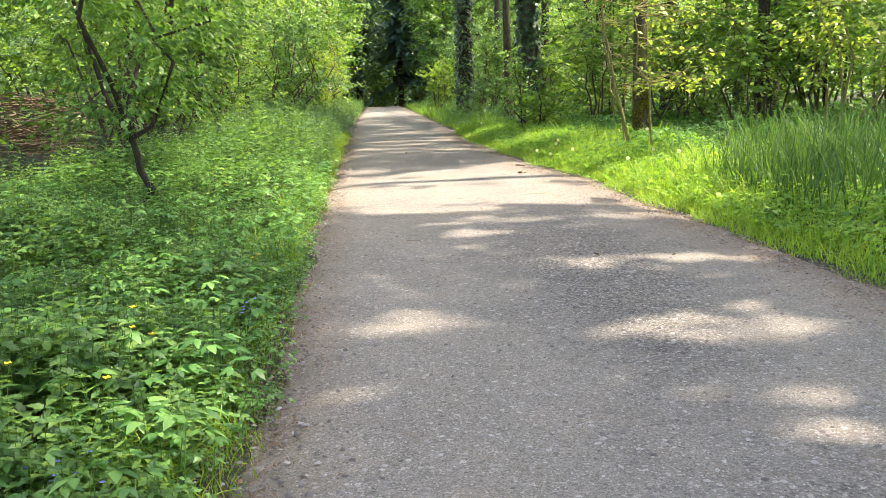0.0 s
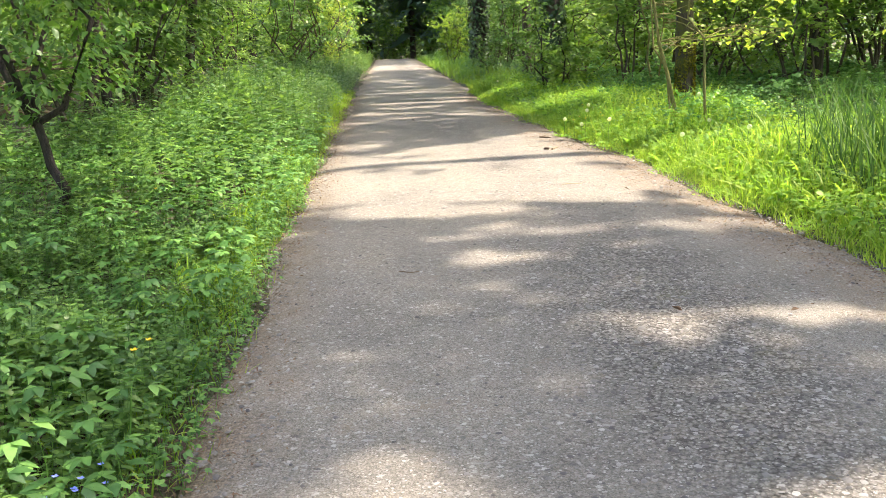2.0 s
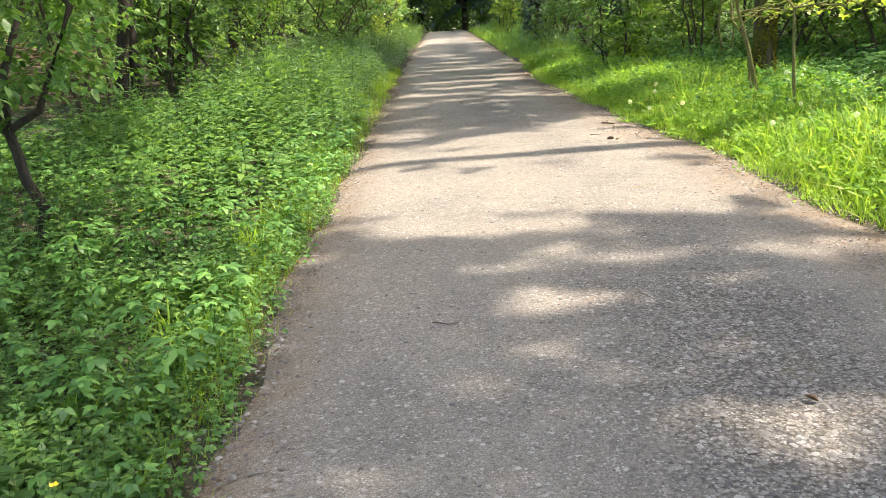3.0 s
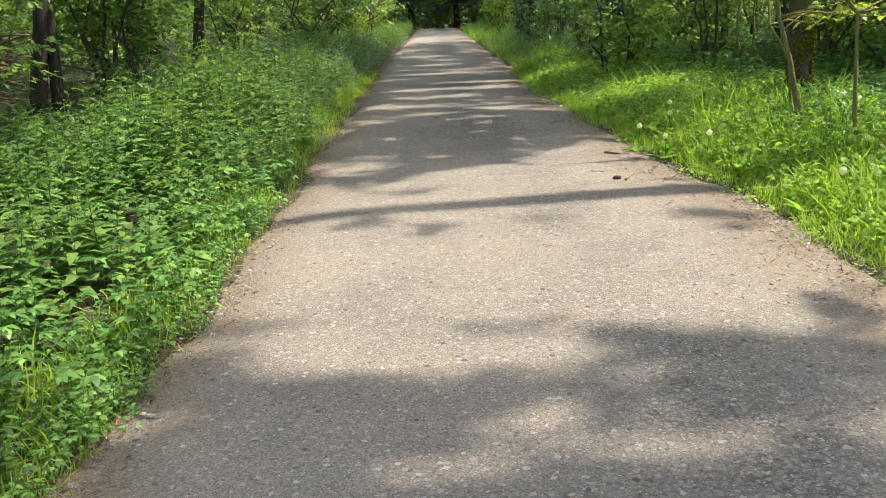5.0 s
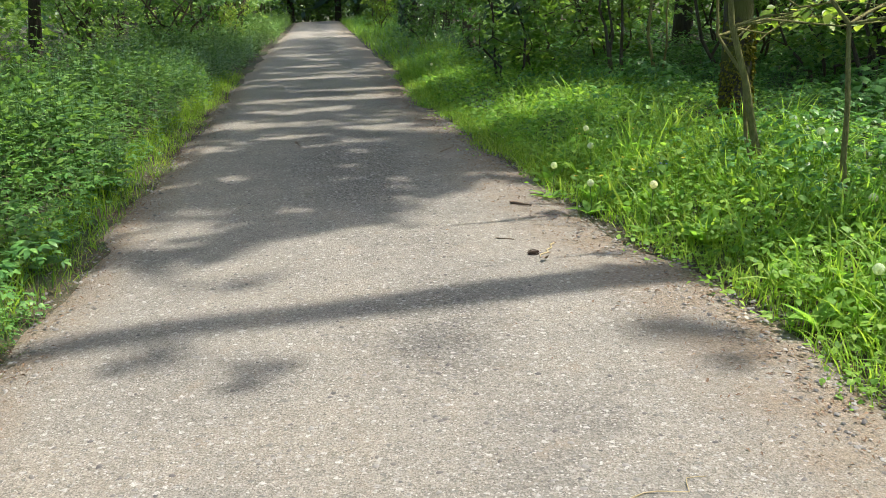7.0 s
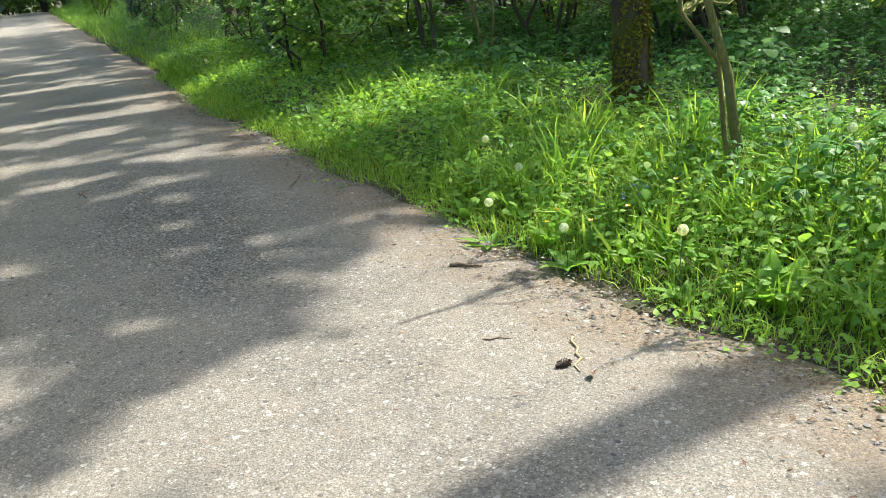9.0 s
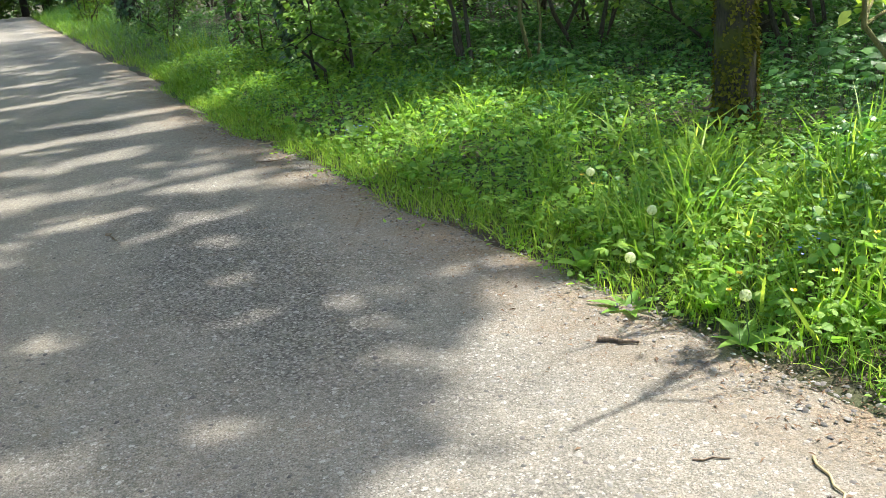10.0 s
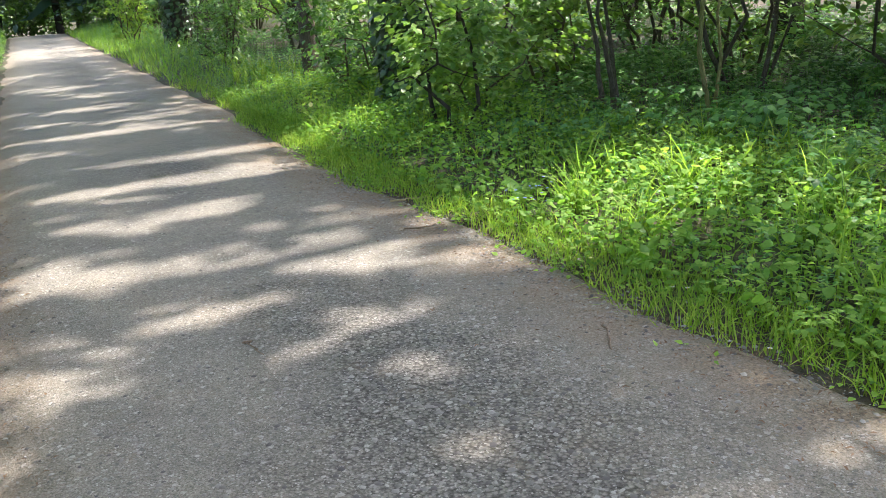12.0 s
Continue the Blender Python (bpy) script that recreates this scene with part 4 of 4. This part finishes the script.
x, y = x[off > -0.02], y[off > -0.02]
tagged(part("edge_herbs", bed(VERGE_HERBS, x, y, RNG.uniform(0.3, 0.7, len(x)), 0.25), M_CARPET), "low herbs creeping out to the road's edge", "herbs", kind="stuff")
x, y, off = scatter_left(1900, 30, 62, 0.1, 3.0)
tagged(part("far_herbs", bed(FAR_NETTLES, x, y, RNG.uniform(0.8, 1.4, len(x))), M_NETTLE), "green herbs along the distant verge", "undergrowth", kind="stuff")

x, y, off = scatter_left(12000, -3, 26, -0.12, 0.45, 1.0)
keep = (off > 0.1 * wave(x, y, 2.7) - 0.02) & (wave(x, y, 1.7) + 0.5 * wave(x, y, 4.4) > 0.35 - 0.09 * y)
x, y, off = x[keep], y[keep], off[keep]
xa, ya, oa = scatter_left(1500, 2.0, 10, -0.08, 0.22)
x, y, off = np.concatenate([x, xa]), np.concatenate([y, ya]), np.concatenate([off, oa])
gl = bed(GRASSES, x, y, RNG.uniform(0.07, 0.24, len(x)) * (0.5 + 0.6 * np.clip(off / 0.25, 0, 1)), 0.25)
tagged(part("verge_grass", gl, M_GRASS), "thin bright grass fringing the nettles", "grass", kind="stuff")

x, y, off = scatter_right(42000, -3.0, 30, -0.16, 2.4, 0.95)
keep = (off > 0.13 * wave(x, y, 2.4) + 0.05) & (off < 2.2 + 0.5 * wave(x, y, 1.4)) & ((off < 0.45) | (wave(x, y, 1.9) > 0.25) | (RNG.random(len(x)) < 0.35)) & ((y < 13.5) | (off < 0.4) | (RNG.random(len(x)) < 0.4))
x, y, off = x[keep], y[keep], off[keep]
hgt = (0.12 + 0.17 * np.clip(off / 0.9, 0, 1)) * RNG.uniform(0.6, 1.3, len(x)) * (1 + 0.35 * wave(x, y, 1.7))
xe, ye, oe = scatter_right(19000, 2.0, 26, -0.14, 0.42, 1.0)
keep = oe > 0.03 * np.sin(ye * 1.7 + 2) + 0.025 * np.sin(ye * 5.3) - 0.03 + 0.05 * wave(xe, ye, 5.0) + 0.07 * wave(xe + 3, ye, 2.1)
x, y = np.concatenate([x, xe[keep]]), np.concatenate([y, ye[keep]])
hgt = np.concatenate([hgt, RNG.uniform(0.07, 0.18, keep.sum())])
xe, ye, oe = scatter_right(4500, 8, 15.5, 0.2, 1.7)
x, y, hgt = np.concatenate([x, xe]), np.concatenate([y, ye]), np.concatenate([hgt, RNG.uniform(0.15, 0.38, len(xe))])
tagged(part("verge_grass", bed(GRASSES, x, y, hgt, 0.25), M_GRASS), "lush sunlit grass on the verge", "grass", kind="stuff")
x, y, off = scatter_right(3400, -1.0, 27, 0.08, 4.0, 0.95)
xe, ye, oe = scatter_right(2600, 6, 18, 0.2, 2.2)
x, y = np.concatenate([x, xe]), np.concatenate([y, ye])
tagged(part("verge_herbs", bed(VERGE_HERBS, x, y, RNG.uniform(0.5, 1.0, len(x))), M_HERB), "low leafy herbs among the verge grass", "herbs", kind="stuff")
x, y, off = scatter_right(9000, 30, 64, 0.0, 1.8)
k = RNG.random(len(x)) < 0.5
tagged(part("far_grass", bed(GRASSES, x[k], y[k], RNG.uniform(0.12, 0.42, k.sum()), 0.3), M_GRASS), "grass along the distant verge", "grass", kind="stuff")
x, y, off = scatter_right(2600, 24, 64, 0.1, 2.6)
tagged(part("distant_herbs", bed(FAR_NETTLES, x, y, RNG.uniform(0.35, 0.95, len(x)) * (0.5 + 0.5 * np.clip(off, 0, 1))), M_CARPET), "leafy herbs along the distant verge", "herbs", kind="stuff")

n = 28000
y = 3 + 24 * RNG.random(n) ** 1.1
off = 0.15 + 2.4 * RNG.random(n)
x = right_edge(y) + off
z = ground_z(x, y) + RNG.uniform(0.05, 0.26, n) * np.clip(0.4 + off, 0.4, 1)
R = rot(RNG.uniform(0, 6.28, n), RNG.normal(-0.15, 0.35, n), RNG.normal(0, 0.35, n))
half = RNG.random(n) < 0.6
broad = join(strew(slim(0.36, 0.15), np.stack([x, y, z], -1)[half], R[half], RNG.uniform(0.025, 0.06, half.sum())),
             strew(lobed(3), np.stack([x, y, z], -1)[~half], R[~half], RNG.uniform(0.03, 0.07, (~half).sum())))
tagged(part("verge_leaves", broad, M_HERB), "small broad leaves mixed into the verge grass", "herbs", kind="stuff")

n = 5000
y = 4 + 22 * RNG.random(n)
x = right_edge(y) + RNG.normal(0.03, 0.1, n)
k = wave(x, y, 2.8) + 0.6 * wave(x, y + 9, 6.1) > 0.1
x, y = x[k], y[k]
n = len(x)
z = np.maximum(road_z(x, y) - 0.02, ground_z(x, y)) + RNG.uniform(0.01, 0.06, n)
tagged(part("creeping_herbs", strew(slim(0.36, 0.15), np.stack([x, y, z], -1), rot(RNG.uniform(0, 6.28, n), RNG.normal(0.1, 0.35, n), RNG.normal(0, 0.3, n)), RNG.uniform(0.018, 0.045, n)), M_HERB),
       "small creeping herbs over the rim of the road", "herbs", kind="stuff")

# tall grass clump
n = 1900
x, y = np.clip(RNG.normal(3.7, 0.5, n), 2.95, 5.2), np.clip(RNG.normal(8.6, 0.8, n), 6.8, 11)
tagged(part("tall_grass", bed([blade(0.35, 0.0075, 5), blade(0.6, 0.008, 5), blade(0.15, 0.007, 5)], x, y, RNG.uniform(0.45, 1.0, n), 0.18), M_REED),
       "waist-high clump of dark green grass", "grass", kind="stuff")

# shaded leaf carpet of the wood floor on the far side of the verge
def swell(x, y):
    return 1 + 0.3 * wave(x, y, 1.4) + 0.2 * wave(x + 3, y, 3.3)


x, y = 1.3 + 9.0 * RNG.random(10500), RNG.uniform(9, 25, 10500)
k = x > right_edge(y) + np.where(y > 13.5, 0.3, 0.8)
x, y = x[k], y[k]
herbs = bed(WOOD_HERBS, x, y, swell(x, y) * RNG.uniform(0.6, 1.05, len(x)) * (0.5 + 0.6 * np.clip(x - right_edge(y) - 0.3, 0, 1)), 0.2)
x, y = 2.6 + 11 * RNG.random(6200), RNG.uniform(-5, 40, 6200)
k = (x > right_edge(y) + 2.4) & ((wave(x, y, 1.1) > -0.3) | (x > 8))
x, y = x[k], y[k]
seedlings = bed(SEEDLINGS, x, y, swell(x, y) * RNG.uniform(0.55, 0.95, len(x)), 0.15)
tagged(part("leaf_carpet", join(herbs, seedlings), M_CARPET), "knee-high carpet of broad leaves on the wood floor", "undergrowth", kind="stuff")
x, y = -4.5 - 11 * RNG.random(2600) ** 1.2, RNG.uniform(-6, 42, 2600)
tagged(part("wood_floor_herbs", bed(FAR_NETTLES, x, y, RNG.uniform(0.5, 1.0, len(x))), M_NETTLE), "shaded green herbs on the wood floor", "undergrowth", kind="stuff")

# ---- gravel ----


def pebble():
    V = np.array([(1, 0, 0), (0.3, 0.9, 0.1), (-0.8, 0.55, 0), (-0.75, -0.6, 0.05), (0.35, -0.9, 0), (0.35, 0.1, 0.55), (-0.4, -0.05, 0.5)])
    T = [(0, 1, 5), (1, 2, 6), (1, 6, 5), (2, 3, 6), (3, 4, 6), (4, 5, 6), (4, 0, 5)]
    return V, np.array(T)


PEB = pebble()
n = 90000
y = 2.0 + 19 * RNG.random(n) ** 1.2
s = RNG.random(n)
x = left_edge(y) + (right_edge(y) - left_edge(y)) * s
grit = looseness(x, y)
coarse = 1.7 * grit - 0.75 + 0.25 * wave(x, y, 4.1) + np.where((s < 0.05) | (s > 0.9), 0.8, 0)
k = RNG.random(n) < np.clip(0.45 + 0.4 * coarse, 0.12, 1)
x, y, grit = x[k], y[k], grit[k]
n = len(x)
size = (0.0045 + 0.0115 * RNG.random(n) ** 3.0) * (1 + 0.35 * grit)
gravel = strew(PEB, np.stack([x, y, road_z(x, y) - 0.0015], -1), rot(RNG.uniform(0, 6.28, n), RNG.normal(0, 0.15, n), RNG.normal(0, 0.15, n)),
               size[:, None] * np.stack([np.ones(n), RNG.uniform(0.6, 1, n), RNG.uniform(0.5, 1.1, n)], -1))
tagged(part("gravel", gravel, M_STONE), "loose grey and pale gravel on the road", "gravel", kind="stuff")

# ---- edges of the road: litter, spilled stones, sticks ----
n = 24000
y = 1.5 + 22 * RNG.random(n) ** 1.2
on_left = RNG.random(n) < 0.4
d = np.abs(RNG.normal(0, 0.16, n))
x = np.where(on_left, left_edge(y) + d - 0.1, right_edge(y) - d * 2.2 + 0.12)
z = np.maximum(road_z(x, y) - 0.02 * (d < 0.1), ground_z(x, y)) + 0.004
tagged(part("leaf_litter", strew(kite(0.13, 0.1, 0.2), np.stack([x, y, z], -1), rot(RNG.uniform(0, 6.28, n), RNG.normal(0, 0.25, n), RNG.normal(0, 0.25, n)),
       0.01 + 0.03 * RNG.random(n) ** 2.5), M_LITTER), "brown leaf and needle litter along the road's edge", "leaf litter", kind="stuff")
n = 5000
y = 1.5 + 20 * RNG.random(n) ** 1.2
on_left = RNG.random(n) < 0.25
d = RNG.normal(0.06, 0.16, n)
x = np.where(on_left, left_edge(y) + d, right_edge(y) - d)
z = np.maximum(road_z(x, y) - 0.03, ground_z(x, y)) + 0.002
tagged(part("edge_stones", strew(PEB, np.stack([x, y, z], -1), rot(RNG.uniform(0, 6.28, n), RNG.normal(0, 0.2, n), RNG.normal(0, 0.2, n)),
       0.005 + 0.011 * RNG.random(n) ** 3), M_STONE), "loose stones spilled along the road's edge", "gravel", kind="stuff")


def stick(name, a, b, r, material, label, wob=0.06, z=0.01):
    P = bent((*a, 0), (*b, 0), 7, wob)
    P[:, 2] = road_z(P[:, 0], P[:, 1]) + r * 0.7 + np.abs(P[:, 2]) * 0.3
    c = P[0].copy()
    ob = part(name, tube(P - c, np.linspace(r, r * 0.55, 7), 7, 0.08), material)
    ob.location = c
    return tagged(ob, label, "stick")


stick("stick", (1.30, 13.72), (1.42, 13.61), 0.012, M_DEAD, "short grey-brown stick at the road's edge")
stick("dry_stalk", (1.38, 12.66), (1.25, 12.38), 0.005, M_STRAW, "curved dry straw-coloured stalk on the gravel", 0.05)
stick("twig", (1.07, 12.83), (1.17, 12.78), 0.004, M_DEAD, "thin brown twig on pale gravel")
stick("twig", (1.09, 19.01), (1.42, 18.98), 0.006, M_STRAW, "pale dry twig at the road's edge")
stick("twig", (0.91, 18.21), (1.19, 18.26), 0.005, M_DEAD, "thin forked twig on shaded gravel", 0.15)
stick("twig", (-0.37, 16.82), (-0.31, 16.62), 0.004, M_DEAD, "thin curved twig on the road", 0.15)
stick("twig", (-0.27, 7.17), (-0.13, 7.14), 0.003, M_DEAD, "thin brown twig on the trodden gravel")
stick("twig", (1.04, 9.93), (1.29, 10.02), 0.0022, M_STRAW, "dry forked grass stalk on sunlit gravel")
stick("twig", (1.0, 15.9), (1.15, 16.2), 0.005, M_DEAD, "brown twig on shaded gravel")


def fallen_leaf(x, y, size, label):
    ob = part("fallen_leaf", strew(ovate(0.3, 0.3, -0.25, 4), np.zeros((1, 3)), rot([x * 7], [0.05], [0.2]), np.array([size])), M_LITTER)
    ob.location = (x, y, float(road_z(x, y)) + 0.008)
    return tagged(ob, label, "leaf")


fallen_leaf(1.05, 6.18, 0.05, "curled dark-brown dead leaf on the road")
fallen_leaf(1.53, 6.14, 0.035, "small brown dead leaf on the road")
fallen_leaf(1.28, 12.34, 0.06, "crumpled tan dead leaf by the verge")


def cone(x, y):
    thing = new("spruce_cone")
    thing.location = (x, y, float(road_z(x, y)) + 0.012)
    n = 60
    s = np.linspace(0, 1, n)
    q = np.arange(n) * 2.4
    r = 0.013 * np.sin(np.pi * (0.12 + 0.8 * s))
    at = np.stack([0.055 * (s - 0.5), np.cos(q) * r, np.sin(q) * r], -1)
    part("scales", strew(ovate(0.4, 0.1, 0.3, 2), at, rot(np.full(n, -1.57) + np.cos(q) * 0.7, np.sin(q) * 0.6, q * 0.2), np.full(n, 0.013)), M_CONE, thing)
    part("core", tube(np.stack([np.linspace(-0.03, 0.03, 5), np.zeros(5), np.zeros(5)], -1), np.array([0.003, 0.009, 0.011, 0.009, 0.002]), 8), M_CONE, thing)
    return tagged(thing, "dark weathered spruce cone on the gravel edge", "cone")


cone(1.22, 12.45)

# ---- flowers ----


def seed_ball(r=0.022, n=70):
    """Dandelion clock: fine rays ending in small stars of down."""
    i = np.arange(n) + 0.5
    ph, th = np.arccos(1 - 2 * i / n), np.pi * (1 + 5 ** 0.5) * i
    D = np.stack([np.cos(th) * np.sin(ph), np.sin(th) * np.sin(ph), np.cos(ph)], -1)
    star = np.array([(0, 0, 0)] + [(0.27 * math.cos(k * 1.05), 0.27 * math.sin(k * 1.05), 0.06) for k in range(6)])
    T = np.array([(0, k + 1, (k + 1) % 6 + 1) for k in range(6)])
    yaw = np.arctan2(D[:, 0], -D[:, 1])
    V, F = strew((star, T), D * r, rot(yaw, np.arccos(D[:, 2]), 0), np.full(n, r))
    return V, F


def dandelion(x, y, h, lean=0.05):
    thing = place(new("dandelion"), x, y)
    P = bent((0, 0, 0), (lean, 0.02, h), 5, 0.03)
    stalk = part("stalk", tube(P, np.full(5, 0.0025), 5), M_STALK, thing)
    ball = part("seed_head", seed_ball(), M_DOWN, stalk, "round white fluffy seed head")
    ball.location = P[-1] + np.array([0, 0, 0.012])
    n = 7
    q = np.arange(n) * 0.9
    for k in range(n):
        part("leaf", strew(ovate(0.16, 0.06, 0.45, 5), np.zeros((1, 3)), rot([q[k]], [0.75], [0.0]), np.array([RNG.uniform(0.13, 0.2)])), M_HERB, thing)
    return tagged(thing, "dandelion gone to seed in the verge grass", "dandelion", "dandelions on the verge")


for dx, dy, dh in ((2.0, 14.3, 0.27), (2.17, 15.09, 0.27), (1.77, 13.4, 0.2), (3.0, 12.1, 0.26), (1.42, 22.6, 0.3), (3.05, 12.95, 0.42), (2.79, 10.46, 0.34),
                   (1.98, 12.77, 0.3), (1.63, 13.99, 0.24), (2.45, 11.0, 0.28)):
    dandelion(dx, dy, dh, RNG.normal(0, 0.04))


def buttercup(x, y, h):
    thing = place(new("buttercup"), x, y)
    P = bent((0, 0, 0), (RNG.normal(0, 0.05), RNG.normal(0, 0.05), h), 5, 0.04)
    stalk = part("stalk", tube(P, np.linspace(0.002, 0.001, 5), 4), M_STALK, thing)
    n = 5
    fl = part("flower", strew(ovate(0.42, 0.05, -0.25, 3), np.zeros((n, 3)), rot(np.arange(n) * 1.257, np.full(n, 0.35), np.zeros(n)), np.full(n, 0.017)), M_YELLOW, stalk, "glossy yellow petals")
    fl.location = P[-1]
    return tagged(thing, "small yellow buttercup standing above the leaves", "buttercup", "buttercups by the road")


for bx, by, bh in ((-1.44, 2.75, 0.36), (-1.18, 2.73, 0.36), (-1.21, 3.34, 0.36), (-1.39, 2.46, 0.36), (-1.3, 3.67, 0.36), (-1.49, 2.64, 0.36), (-1.15, 3.32, 0.36),
                   (-1.12, 5.24, 0.27), (-1.08, 5.27, 0.27), (-1.75, 7.86, 0.4), (2.07, 13.7, 0.3), (1.83, 13.4, 0.3), (1.79, 13.22, 0.3), (2.28, 13.27, 0.3),
                   (2.0, 13.25, 0.31), (1.7, 13.3, 0.29), (1.95, 14.9, 0.28), (2.05, 15.0, 0.3), (2.5, 14.5, 0.3)):
    buttercup(bx, by, bh)


def daisy(x, y, h):
    thing = place(new("daisy"), x, y)
    stalk = part("stalk", tube(bent((0, 0, 0), (0.01, -0.01, h), 4, 0.03), np.full(4, 0.0012), 4), M_STALK, thing)
    n = 12
    fl = part("flower", strew(slim(0.2, -0.1), np.zeros((n, 3)), rot(np.arange(n) * 0.524, np.full(n, 0.2), np.zeros(n)), np.full(n, 0.013)), M_WHITE, stalk, "white ray petals")
    eye = part("flower_eye", tube([(0, 0, 0), (0, 0, 0.003), (0, 0, 0.004)], (0.004, 0.0035, 0.0005), 7), M_YELLOW, stalk, "yellow centre")
    fl.location = eye.location = (0.01, -0.01, h)
    return tagged(thing, "small white daisy at the rim of the verge", "daisy", "daisies by the road")


for dx, dy in ((1.62, 16.25), (1.5, 15.55), (1.48, 16.9), (1.57, 16.3), (-1.5, 11.2)):
    daisy(dx, dy, 0.09 if dx > 0 else 0.3)

n = 60
spots = np.array([(-1.17, 2.42), (-1.2, 2.36), (-1.15, 2.5), (1.75, 17.9), (1.9, 18.1), (2.3, 13.6), (1.65, 18.0), (-1.0, 4.4)])
c = spots[RNG.integers(len(spots), size=n)] + RNG.normal(0, 0.05, (n, 2))
k = np.repeat(np.arange(n), 4)
at = np.stack([c[k, 0], c[k, 1], ground_z(c[k, 0], c[k, 1]) + np.repeat(RNG.uniform(0.14, 0.24, n), 4)], -1)
tagged(part("speedwell_flowers", strew(ovate(0.45, 0.03, -0.1, 2), at, rot(np.tile(np.arange(4) * 1.571, n), np.full(4 * n, 0.2), 0), np.full(4 * n, 0.011)), M_BLUE),
       "scattered tiny blue flowers in the verge", "flowers", kind="stuff")


def dock(x, y, n, size, material=M_HERB):
    """A rosette of long broad leaves."""
    thing = place(new("dock_plant"), x, y)
    for k in range(n):
        part("leaf", strew(ovate(0.2, 0.05, 0.35, 6), np.zeros((1, 3)), rot([k * 2.4 + x], [RNG.normal(0.95, 0.2)], [RNG.normal(0, 0.2)]), np.array([size * RNG.uniform(0.7, 1.15)])), material, thing)
    return tagged(thing, "broad-leaved dock rosette in the verge", "dock plant", "dock plants on the verge")


for px, py, pn, ps in ((2.21, 12.5, 6, 0.3), (2.7, 12.36, 5, 0.26), (2.21, 11.2, 6, 0.28), (2.5, 11.3, 6, 0.26), (1.72, 14.5, 6, 0.24), (1.88, 13.75, 5, 0.26), (2.2, 13.2, 6, 0.28),
                       (2.31, 17.9, 5, 0.28), (1.75, 16.8, 5, 0.26), (2.1, 16.9, 5, 0.24), (2.95, 12.5, 5, 0.34), (1.85, 18.4, 5, 0.3), (1.4, 22.4, 6, 0.3), (-1.5, 6.2, 5, 0.26)):
    dock(px, py, pn, ps * 0.75)


def grass_tuft(x, y, n, h):
    m = RNG.integers(3, size=n)
    out = []
    for k, tp in enumerate((blade(0.45, 0.012, 5), blade(0.75, 0.011, 5), blade(1.0, 0.012, 5))):
        i = m == k
        c = i.sum()
        at = np.stack([RNG.normal(0, 0.07, c), RNG.normal(0, 0.07, c), np.zeros(c)], -1)
        out.append(strew(tp, at, rot(RNG.uniform(0, 6.28, c), RNG.normal(0, 0.2, c), RNG.normal(0, 0.2, c)), h * RNG.uniform(0.5, 1.1, c)))
    ob = part("grass_tuft", join(*out), M_GRASS)
    place(ob, x, y)
    return tagged(ob, "arching tuft of long bright grass", "grass tuft", "grass tufts on the verge")


for gx0, gy0, gh in ((2.4, 14.5, 0.55), (2.75, 14.9, 0.6), (2.1, 14.6, 0.45), (3.1, 14.2, 0.6), (3.3, 13.4, 0.55), (2.6, 13.2, 0.45), (2.9, 12.2, 0.5), (3.6, 14.6, 0.6),
                     (1.5, 22.4, 0.5), (1.3, 22.9, 0.5), (1.75, 21.8, 0.45), (2.0, 17.9, 0.45), (2.3, 18.3, 0.5), (2.0, 17.2, 0.4), (2.6, 17.6, 0.5), (3.0, 16.8, 0.5),
                     (2.6, 16.4, 0.45), (2.2, 15.6, 0.4), (3.3, 18.3, 0.5), (1.2, 24.0, 0.5), (2.9, 9.8, 0.55), (3.1, 10.8, 0.5)):
    grass_tuft(gx0, gy0, 70, gh)

# moss cushions round the foot of the mossy tree
n = 3200
q, z = RNG.uniform(0, 6.28, n), 0.05 + 0.95 * RNG.random(n) ** 1.3
keep = wave(q * 1.3, z * 3, 2.0) > -0.55
q, z = q[keep], z[keep]
n = len(q)
r = 0.12 * (1.04 + 0.25 * np.exp(-z * 6))
at = np.stack([3.66 + np.cos(q) * r, 15.7 + np.sin(q) * r, float(ground_z(3.66, 15.7)) + z], -1)
tagged(part("moss", strew(kite(0.35, 0.1, 0.3), at, rot(q - 1.57, RNG.normal(-0.4, 0.5, n), RNG.normal(0, 0.5, n)), RNG.uniform(0.018, 0.045, n)), M_MOSS),
       "yellow-green moss cushions round a tree foot", "moss", kind="stuff")

# larger single stones lying on the road
STONES = []
for k in range(5):
    V, T = PEB
    V = V * RNG.uniform(0.8, 1.2, V.shape) * np.array([1, RNG.uniform(0.65, 0.95), RNG.uniform(0.6, 1.0)])
    STONES.append(mesh_of("stone", V, T, M_PEBBLE))
for k in range(290):
    y = 2.0 + 15 * RNG.random() ** 1.1
    x = float(left_edge(y) + (right_edge(y) - left_edge(y)) * RNG.uniform(0.04, 0.97))
    ob = new("stone", STONES[k % 5])
    ob.parent = road
    ob.location = (x, y, float(road_z(x, y)) - 0.002)
    ob.rotation_euler = (RNG.normal(0, 0.1), RNG.normal(0, 0.1), RNG.uniform(0, 6.28))
    ob.scale = (RNG.uniform(0.008, 0.016),) * 3
